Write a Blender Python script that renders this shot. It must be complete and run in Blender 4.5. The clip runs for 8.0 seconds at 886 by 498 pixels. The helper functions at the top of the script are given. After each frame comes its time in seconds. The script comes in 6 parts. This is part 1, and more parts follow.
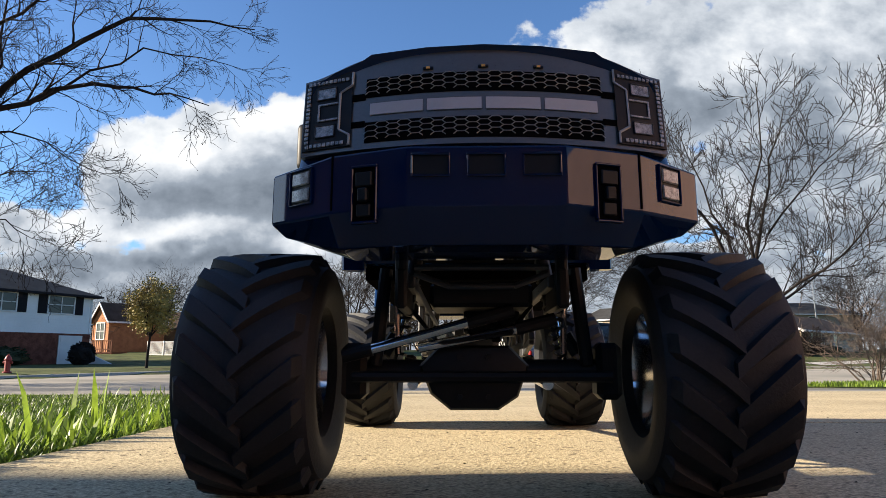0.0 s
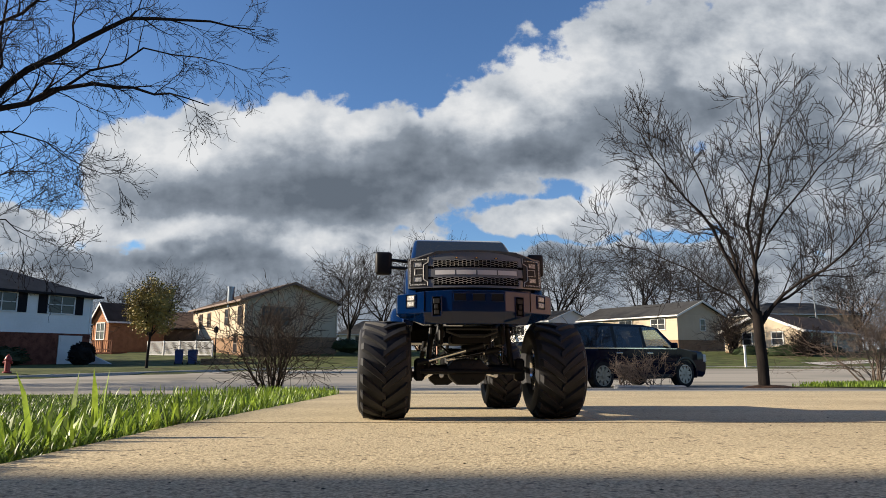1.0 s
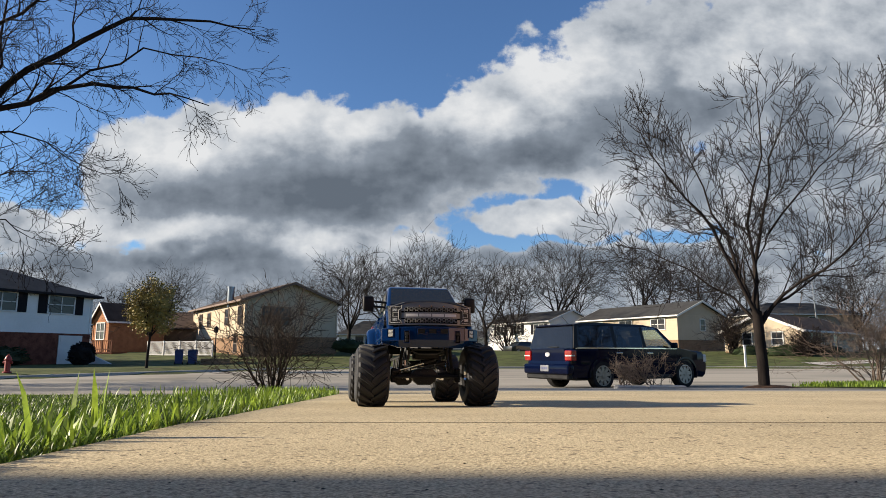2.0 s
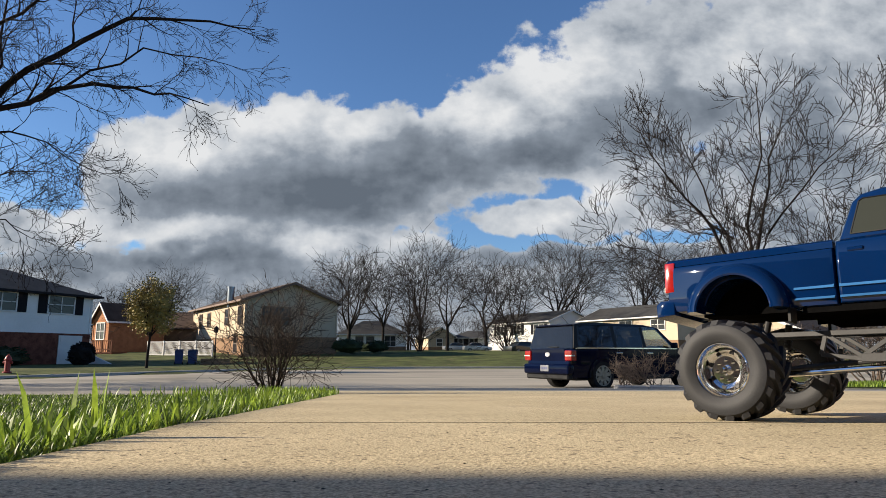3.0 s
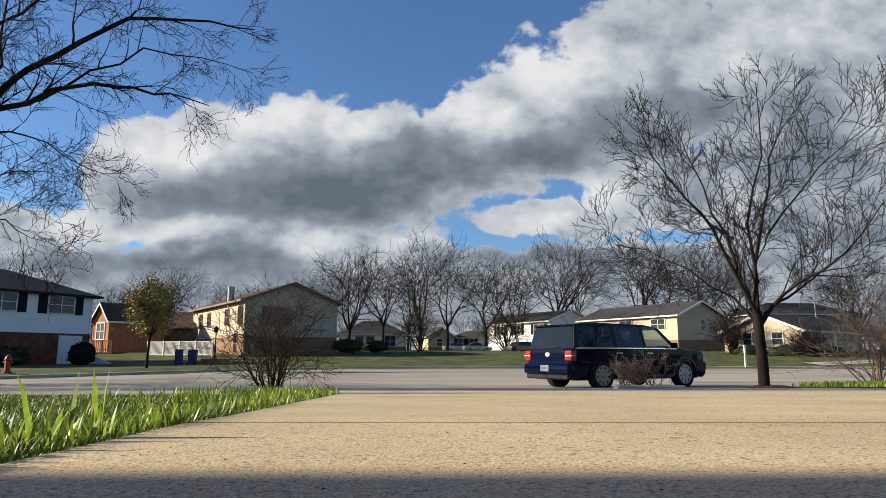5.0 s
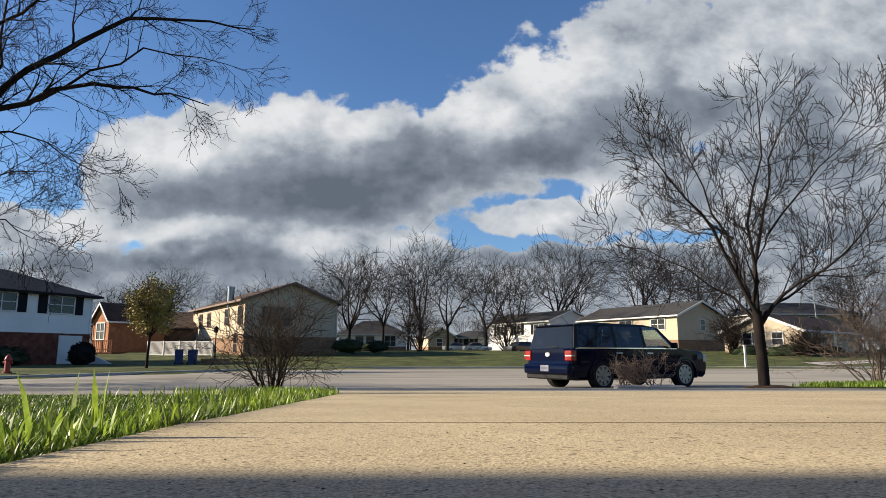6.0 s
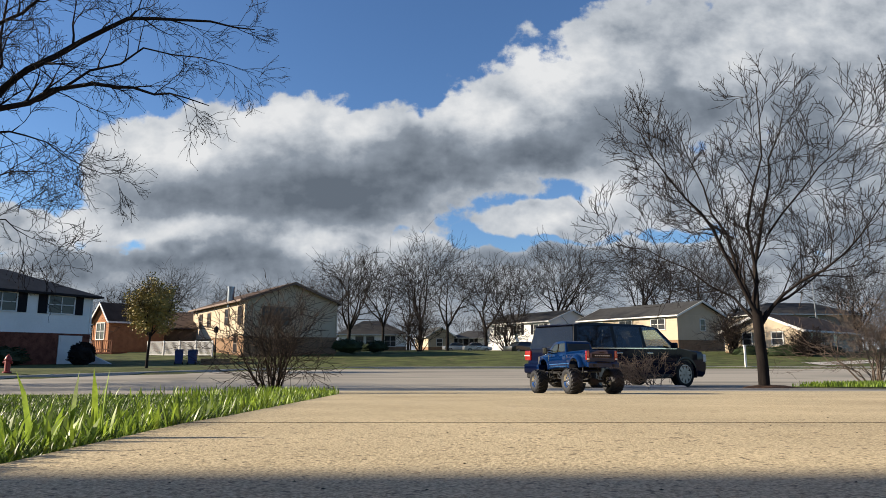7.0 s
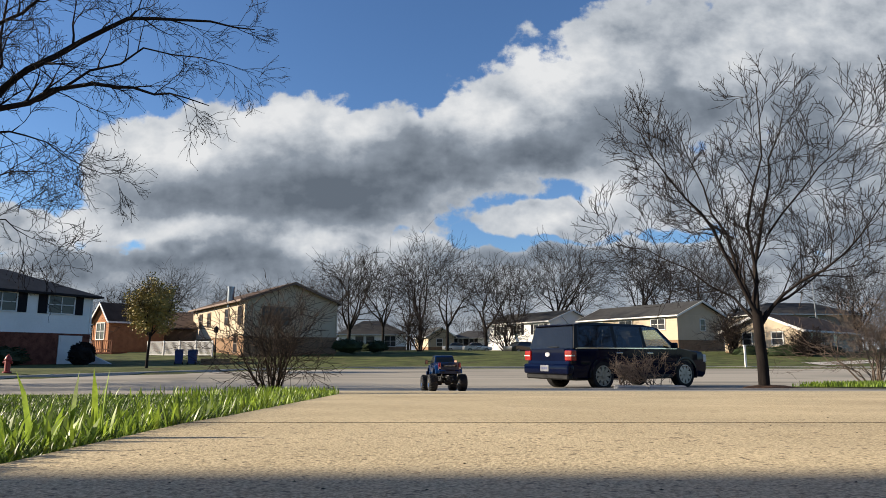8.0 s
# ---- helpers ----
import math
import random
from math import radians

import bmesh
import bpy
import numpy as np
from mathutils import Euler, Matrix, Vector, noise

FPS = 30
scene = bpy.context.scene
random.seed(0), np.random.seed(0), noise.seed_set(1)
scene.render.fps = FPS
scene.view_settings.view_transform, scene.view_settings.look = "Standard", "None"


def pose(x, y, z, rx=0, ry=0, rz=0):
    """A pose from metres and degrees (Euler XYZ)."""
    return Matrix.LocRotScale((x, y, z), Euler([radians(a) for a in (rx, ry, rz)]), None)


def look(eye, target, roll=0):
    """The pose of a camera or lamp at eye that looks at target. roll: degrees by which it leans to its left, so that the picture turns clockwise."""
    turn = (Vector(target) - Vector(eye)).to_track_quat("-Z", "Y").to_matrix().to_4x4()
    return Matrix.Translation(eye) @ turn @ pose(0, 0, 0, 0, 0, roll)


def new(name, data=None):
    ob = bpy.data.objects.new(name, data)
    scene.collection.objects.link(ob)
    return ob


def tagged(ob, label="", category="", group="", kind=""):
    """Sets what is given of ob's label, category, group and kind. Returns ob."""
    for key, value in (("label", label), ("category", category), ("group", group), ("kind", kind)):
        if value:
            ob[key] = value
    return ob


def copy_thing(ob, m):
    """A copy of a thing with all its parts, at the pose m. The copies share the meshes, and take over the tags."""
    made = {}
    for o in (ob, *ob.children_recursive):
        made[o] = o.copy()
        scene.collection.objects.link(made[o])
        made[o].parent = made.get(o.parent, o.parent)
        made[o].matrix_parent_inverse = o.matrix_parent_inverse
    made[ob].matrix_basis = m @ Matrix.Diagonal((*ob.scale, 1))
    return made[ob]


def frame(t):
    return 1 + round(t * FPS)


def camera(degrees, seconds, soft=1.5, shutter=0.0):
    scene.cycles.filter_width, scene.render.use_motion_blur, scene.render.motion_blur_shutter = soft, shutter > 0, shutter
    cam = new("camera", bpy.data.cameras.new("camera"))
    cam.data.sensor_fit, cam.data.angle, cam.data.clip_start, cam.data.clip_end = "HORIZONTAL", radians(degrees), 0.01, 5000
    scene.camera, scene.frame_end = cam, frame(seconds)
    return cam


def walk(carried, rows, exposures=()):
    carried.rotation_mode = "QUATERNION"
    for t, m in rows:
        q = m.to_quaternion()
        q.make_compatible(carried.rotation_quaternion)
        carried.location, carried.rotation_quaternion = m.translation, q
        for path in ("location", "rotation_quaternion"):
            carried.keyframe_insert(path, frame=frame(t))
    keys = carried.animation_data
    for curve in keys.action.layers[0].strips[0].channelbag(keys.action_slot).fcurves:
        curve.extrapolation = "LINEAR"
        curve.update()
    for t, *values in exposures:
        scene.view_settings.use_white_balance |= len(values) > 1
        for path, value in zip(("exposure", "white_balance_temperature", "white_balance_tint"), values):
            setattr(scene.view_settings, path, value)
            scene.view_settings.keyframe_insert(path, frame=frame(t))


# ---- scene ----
cam = camera(68.5, 8.0, soft=0.7)
EYE = (0.0, 0.0, 0.090)
PITCH = 9.22
CAM_POSE = pose(EYE[0], EYE[1], EYE[2], 90 + PITCH, 0, 0)
walk(cam, [(0.0, CAM_POSE), (8.0, CAM_POSE)], exposures=[(0.0, 1.66), (0.5, 1.38), (1.2, 1.20), (8.0, 1.20)])

# ---------------------------------------------------------------- light
SUN_EL, SUN_AZ = radians(20.5), radians(-91)      # azimuth from +y towards +x
sun_dir = Vector((math.sin(SUN_AZ) * math.cos(SUN_EL), math.cos(SUN_AZ) * math.cos(SUN_EL), math.sin(SUN_EL)))
sun = new("sun", bpy.data.lights.new("sun", "SUN"))
sun.data.energy, sun.data.angle, sun.data.color = 5.0, radians(0.53), (1.0, 0.86, 0.68)
sun.matrix_basis = look((0, 0, 0), tuple(-sun_dir))


class Nodes:
    """A short hand for building node trees."""

    def __init__(self, tree):
        self.t = tree

    def n(self, kind, **kw):
        node = self.t.nodes.new(kind)
        ins = kw.pop("ins", {})
        for k, v in kw.items():
            setattr(node, k, v)
        for k, v in ins.items():
            if isinstance(v, bpy.types.NodeSocket):
                self.t.links.new(v, node.inputs[k])
            else:
                node.inputs[k].default_value = v
        return node

    def math(self, op, a, b=0.0, c=0.0, clamp=False):
        return self.n("ShaderNodeMath", operation=op, use_clamp=clamp, ins={0: a, 1: b, 2: c}).outputs[0]

    def vmath(self, op, a, b=(0, 0, 0)):
        return self.n("ShaderNodeVectorMath", operation=op, ins={0: a, 1: b}).outputs[0]

    def noise(self, vec, scale, detail=4.0, rough=0.55, dist=0.0):
        return self.n("ShaderNodeTexNoise", ins={"Vector": vec, "Scale": scale, "Detail": detail, "Roughness": rough, "Distortion": dist}).outputs[0]

    def ramp(self, fac, stops):
        r = self.n("ShaderNodeValToRGB", ins={0: fac})
        while len(r.color_ramp.elements) < len(stops):
            r.color_ramp.elements.new(0.5)
        for e, (p, c) in zip(r.color_ramp.elements, stops):
            e.position, e.color = p, (*c, 1) if len(c) == 3 else c
        return r.outputs[0]

    def mix(self, fac, a, b, blend="MIX"):
        m = self.n("ShaderNodeMix", data_type="RGBA", blend_type=blend)
        for k, v in ((0, fac), (6, a), (7, b)):
            if isinstance(v, bpy.types.NodeSocket):
                self.t.links.new(v, m.inputs[k])
            else:
                m.inputs[k].default_value = v if k == 0 else (*v, 1)
        return m.outputs[2]

    def step(self, v, lo, hi):
        return self.n("ShaderNodeMapRange", interpolation_type="SMOOTHSTEP", ins={0: v, 1: lo, 2: hi, 3: 0.0, 4: 1.0}).outputs[0]


def cloud_density():
    """Cloud cover over the sky plane (x/y, z/y of the direction): soft heaps plus noise."""
    g = bpy.data.node_groups.new("cloud_density", "ShaderNodeTree")
    g.interface.new_socket("p", in_out="INPUT", socket_type="NodeSocketVector")
    g.interface.new_socket("d", in_out="OUTPUT", socket_type="NodeSocketFloat")
    k = Nodes(g)
    i, o = k.n("NodeGroupInput"), k.n("NodeGroupOutput")
    p = i.outputs[0]
    # heaps: centre u, centre v, half width, half height, weight
    heaps = [(-0.390, 0.285, 0.160, 0.108, 0.85), (-0.237, 0.300, 0.171, 0.116, 1), (-0.093, 0.291, 0.126, 0.108, 1), (-0.215, 0.226, 0.225, 0.046, 0.8), (-0.500, 0.250, 0.070, 0.06, 0.6),
             (0.069, 0.337, 0.113, 0.088, 1), (0.197, 0.394, 0.146, 0.102, 1), (0.383, 0.462, 0.203, 0.125, 0.82), (0.596, 0.472, 0.240, 0.161, 0.8), (0.640, 0.263, 0.22, 0.12, 1.0),
             (0.200, 0.213, 0.160, 0.033, 0.9), (0.36, 0.25, 0.13, 0.06, 0.8), (-0.162, 0.163, 0.106, 0.025, 0.85), (-0.048, 0.170, 0.062, 0.022, 0.8), (-0.650, 0.205, 0.100, 0.034, 0.8),
             (-0.578, 0.190, 0.080, 0.023, 0.45), (-0.425, 0.145, 0.369, 0.027, 0.5), (0.277, 0.137, 0.456, 0.032, 0.85), (0.0, 0.075, 1.6, 0.075, 1.0), (-0.36, 0.188, 0.30, 0.03, 0.45), (0.304, 0.333, 0.10, 0.06, 0.9)]
    total = None
    warp = k.n("ShaderNodeTexNoise", ins={"Vector": p, "Scale": 8.0, "Detail": 4.0, "Roughness": 0.52}).outputs[1]
    warp = k.vmath("MULTIPLY", k.vmath("SUBTRACT", warp, (0.5, 0.5, 0.5)), (0.10, 0.09, 0.0))
    q = k.vmath("ADD", p, warp)
    for u, v, a, b, w in heaps:
        d = k.vmath("MULTIPLY", k.vmath("SUBTRACT", q, (u, v, 0)), (1 / a, 1 / b, 0))
        ln = k.n("ShaderNodeVectorMath", operation="LENGTH", ins={0: d}).outputs["Value"]
        f = k.math("MULTIPLY", k.math("SUBTRACT", 1.12, ln), w)
        total = f if total is None else k.n("ShaderNodeMath", operation="SMOOTH_MAX", ins={0: total, 1: f, 2: 0.25}).outputs[0]
    n1 = k.noise(k.vmath("MULTIPLY", p, (1, 1.3, 1)), 8.0, 6.0, 0.52)
    total = k.math("ADD", total, k.math("MULTIPLY", k.math("SUBTRACT", n1, 0.5), 1.2))
    n2 = k.noise(p, 24.0, 5.0, 0.6)
    total = k.math("ADD", total, k.math("MULTIPLY", k.math("SUBTRACT", n2, 0.5), 0.55))
    k.t.links.new(total, o.inputs[0])
    return g


def make_world():
    w = bpy.data.worlds.new("world")
    scene.world = w
    w.use_nodes = True
    w.node_tree.nodes.clear()
    k = Nodes(w.node_tree)
    sky = k.n("ShaderNodeTexSky", sky_type="NISHITA", sun_disc=False, sun_elevation=SUN_EL, sun_rotation=SUN_AZ, air_density=1.0, dust_density=0.4, ozone_density=2.0)
    gen = k.n("ShaderNodeTexCoord").outputs["Generated"]
    s = k.n("ShaderNodeSeparateXYZ", ins={0: gen})
    yy = k.math("MAXIMUM", k.math("ABSOLUTE", s.outputs[1]), 0.12)
    u, v = k.math("DIVIDE", s.outputs[0], yy), k.math("DIVIDE", s.outputs[2], yy)
    p = k.n("ShaderNodeCombineXYZ", ins={0: u, 1: v, 2: 0.0}).outputs[0]
    grp = cloud_density()
    d0 = k.n("ShaderNodeGroup", node_tree=grp, ins={0: p}).outputs[0]
    ahead = k.step(s.outputs[1], -0.12, 0.12)
    cover = k.math("MULTIPLY", k.step(d0, -0.03, 0.13), k.math("ADD", 0.3, k.math("MULTIPLY", ahead, 0.7)))
    # grey bellies and sunlit heads of the clouds: centre u, centre v, half width, half height, weight
    bellies = [(-0.164, 0.249, 0.223, 0.057, 1), (-0.004, 0.291, 0.135, 0.058, 0.8), (0.333, 0.37, 0.173, 0.072, 0.75), (0.159, 0.323, 0.171, 0.045, 0.75), (-0.486, 0.147, 0.29, 0.025, 0.9), (0.102, 0.154, 0.228, 0.023, 0.7), (0.538, 0.328, 0.153, 0.076, 0.6), (-0.36, 0.235, 0.133, 0.037, 0.7), (0.612, 0.163, 0.176, 0.054, 0.5)]
    heads = [(-0.447, 0.337, 0.127, 0.049, 1), (-0.277, 0.38, 0.109, 0.04, 1), (-0.131, 0.37, 0.064, 0.032, 0.8), (0.06, 0.385, 0.1, 0.058, 1), (0.199, 0.452, 0.138, 0.074, 0.9), (0.156, 0.213, 0.084, 0.031, 1), (-0.056, 0.166, 0.07, 0.018, 0.9), (-0.197, 0.166, 0.062, 0.018, 0.9), (-0.428, 0.195, 0.141, 0.016, 0.8), (-0.579, 0.199, 0.062, 0.025, 0.8), (0.246, 0.254, 0.054, 0.037, 0.8), (0.457, 0.462, 0.111, 0.059, 0.5), (0.601, 0.521, 0.102, 0.05, 0.7)]
    warp = k.n("ShaderNodeTexNoise", ins={"Vector": p, "Scale": 7.0, "Detail": 5.0, "Roughness": 0.55}).outputs[1]
    q = k.vmath("ADD", p, k.vmath("MULTIPLY", k.vmath("SUBTRACT", warp, (0.5, 0.5, 0.5)), (0.13, 0.10, 0.0)))
    thick = 0.48
    for shapes, gain in ((bellies, 0.50), (heads, -0.44)):
        total = 0.0
        for cu, cv, ra, rb, wt in shapes:
            dist = k.n("ShaderNodeVectorMath", operation="LENGTH", ins={0: k.vmath("MULTIPLY", k.vmath("SUBTRACT", q, (cu, cv, 0)), (1 / ra, 1 / rb, 0))}).outputs["Value"]
            total = k.math("MAXIMUM", total, k.math("MULTIPLY", k.math("SUBTRACT", 1.0, k.step(dist, 0.2, 1.5)), wt))
        thick = k.math("ADD", thick, k.math("MULTIPLY", total, gain))
    billow = k.noise(k.vmath("MULTIPLY", p, (1, 1.5, 1)), 9.0, 5.0, 0.5)
    broad = k.noise(p, 4.0, 3.0, 0.5)
    shade = k.math("ADD", thick, k.math("MULTIPLY", k.math("SUBTRACT", billow, 0.5), 0.8))
    shade = k.math("ADD", shade, k.math("MULTIPLY", k.math("SUBTRACT", broad, 0.5), 0.3))
    shade = k.math("ADD", shade, k.math("MULTIPLY", k.math("SUBTRACT", k.noise(k.vmath("MULTIPLY", p, (1, 1.3, 1)), 26.0, 5.0, 0.55), 0.5), 0.55), clamp=True)
    shade = k.math("MULTIPLY", shade, k.math("ADD", 0.55, k.math("MULTIPLY", k.step(d0, 0.05, 0.6), 0.45)), clamp=True)
    col = k.ramp(shade, [(0.0, (0.78, 0.79, 0.80)), (0.26, (0.53, 0.565, 0.61)), (0.56, (0.265, 0.305, 0.36)), (0.98, (0.125, 0.152, 0.19))])
    skyc = k.mix(1.0, sky.outputs[0], (0.088, 0.115, 0.150), "MULTIPLY")
    out = k.mix(cover, skyc, col)
    bg = k.n("ShaderNodeBackground", ins={0: out, 1: 0.44})
    k.n("ShaderNodeOutputWorld", ins={0: bg.outputs[0]})


make_world()


# ---------------------------------------------------------------- materials
def material(name, base, rough=0.6, metal=0.0, vary=0.12, scale=8.0, fine=80.0, bump=0.0, coat=0.0, spec=0.5, second=None, spots=None, per=0.0, stretch=(1, 1, 1), stains=None, grain=0.4, emission=None):
    """A surface with two scales of variation in colour, gloss and relief; per: how much it differs from piece to piece."""
    m = bpy.data.materials.new(name)
    m.use_nodes = True
    k = Nodes(m.node_tree)
    b = m.node_tree.nodes["Principled BSDF"]
    co = k.n("ShaderNodeTexCoord").outputs["Object"]
    co = k.vmath("MULTIPLY", co, stretch)
    n1, n2 = k.noise(co, scale, 3.0), k.noise(co, fine, 3.0, 0.65)
    f = k.math("ADD", k.math("MULTIPLY", n1, 1 - grain), k.math("MULTIPLY", n2, grain))
    f = k.step(f, 0.32, 0.68)
    dark = tuple(c * (1 - vary) for c in base)
    light = tuple(min(1, c * (1 + vary)) for c in (second or base))
    c = k.mix(f, dark, light)
    if spots:
        col, lo, hi, sc = spots
        c = k.mix(k.step(k.noise(co, sc, 4.0, 0.6), lo, hi), c, col)
    if stains:
        col, lo, hi, sc = stains
        c = k.mix(k.math("MULTIPLY", k.step(k.noise(co, sc, 5.0, 0.6), lo, hi), 0.4), c, col)
    if per:
        r = k.n("ShaderNodeObjectInfo").outputs["Random"]
        gain = k.math("ADD", 1 - per, k.math("MULTIPLY", r, 2 * per))
        c = k.mix(1.0, c, k.n("ShaderNodeCombineXYZ", ins={0: gain, 1: gain, 2: gain}).outputs[0], "MULTIPLY")
    k.t.links.new(c, b.inputs["Base Color"])
    k.t.links.new(k.math("ADD", rough - 0.06, k.math("MULTIPLY", n2, 0.12), clamp=True), b.inputs["Roughness"])
    b.inputs["Metallic"].default_value = metal
    b.inputs["Coat Weight"].default_value = coat
    b.inputs["Coat Roughness"].default_value = 0.03
    b.inputs["Specular IOR Level"].default_value = spec if rough < 0.7 or spec == 0 else 0.15
    if bump:
        h = k.math("ADD", n2, k.math("MULTIPLY", n1, 0.5))
        k.t.links.new(k.n("ShaderNodeBump", ins={"Strength": 0.6, "Distance": bump, "Height": h}).outputs[0], b.inputs["Normal"])
    if emission:
        b.inputs["Emission Color"].default_value, b.inputs["Emission Strength"].default_value = (*emission[0], 1), emission[1]
    return m


def glass_material(name, tint, rough=0.02, alpha=0.35):
    """Tinted window glass: glossy reflection over a partly clear, dark body."""
    m = bpy.data.materials.new(name)
    m.use_nodes = True
    k = Nodes(m.node_tree)
    b = m.node_tree.nodes["Principled BSDF"]
    b.inputs["Base Color"].default_value = (*tint, 1)
    b.inputs["Roughness"].default_value = rough
    b.inputs["Transmission Weight"].default_value = alpha
    b.inputs["IOR"].default_value = 1.45
    return m


def leaf_material(name, dark, light):
    """Thin leaves: they let part of the sunlight through."""
    m = material(name, dark, 0.45, vary=0.3, scale=4, fine=70, second=light)
    k = Nodes(m.node_tree)
    b = m.node_tree.nodes["Principled BSDF"]
    o = m.node_tree.nodes["Material Output"]
    tr = k.n("ShaderNodeBsdfTranslucent", ins={0: b.inputs["Base Color"].links[0].from_socket})
    mx = k.n("ShaderNodeMixShader", ins={0: 0.4, 1: b.outputs[0], 2: tr.outputs[0]})
    k.t.links.new(mx.outputs[0], o.inputs[0])
    return m


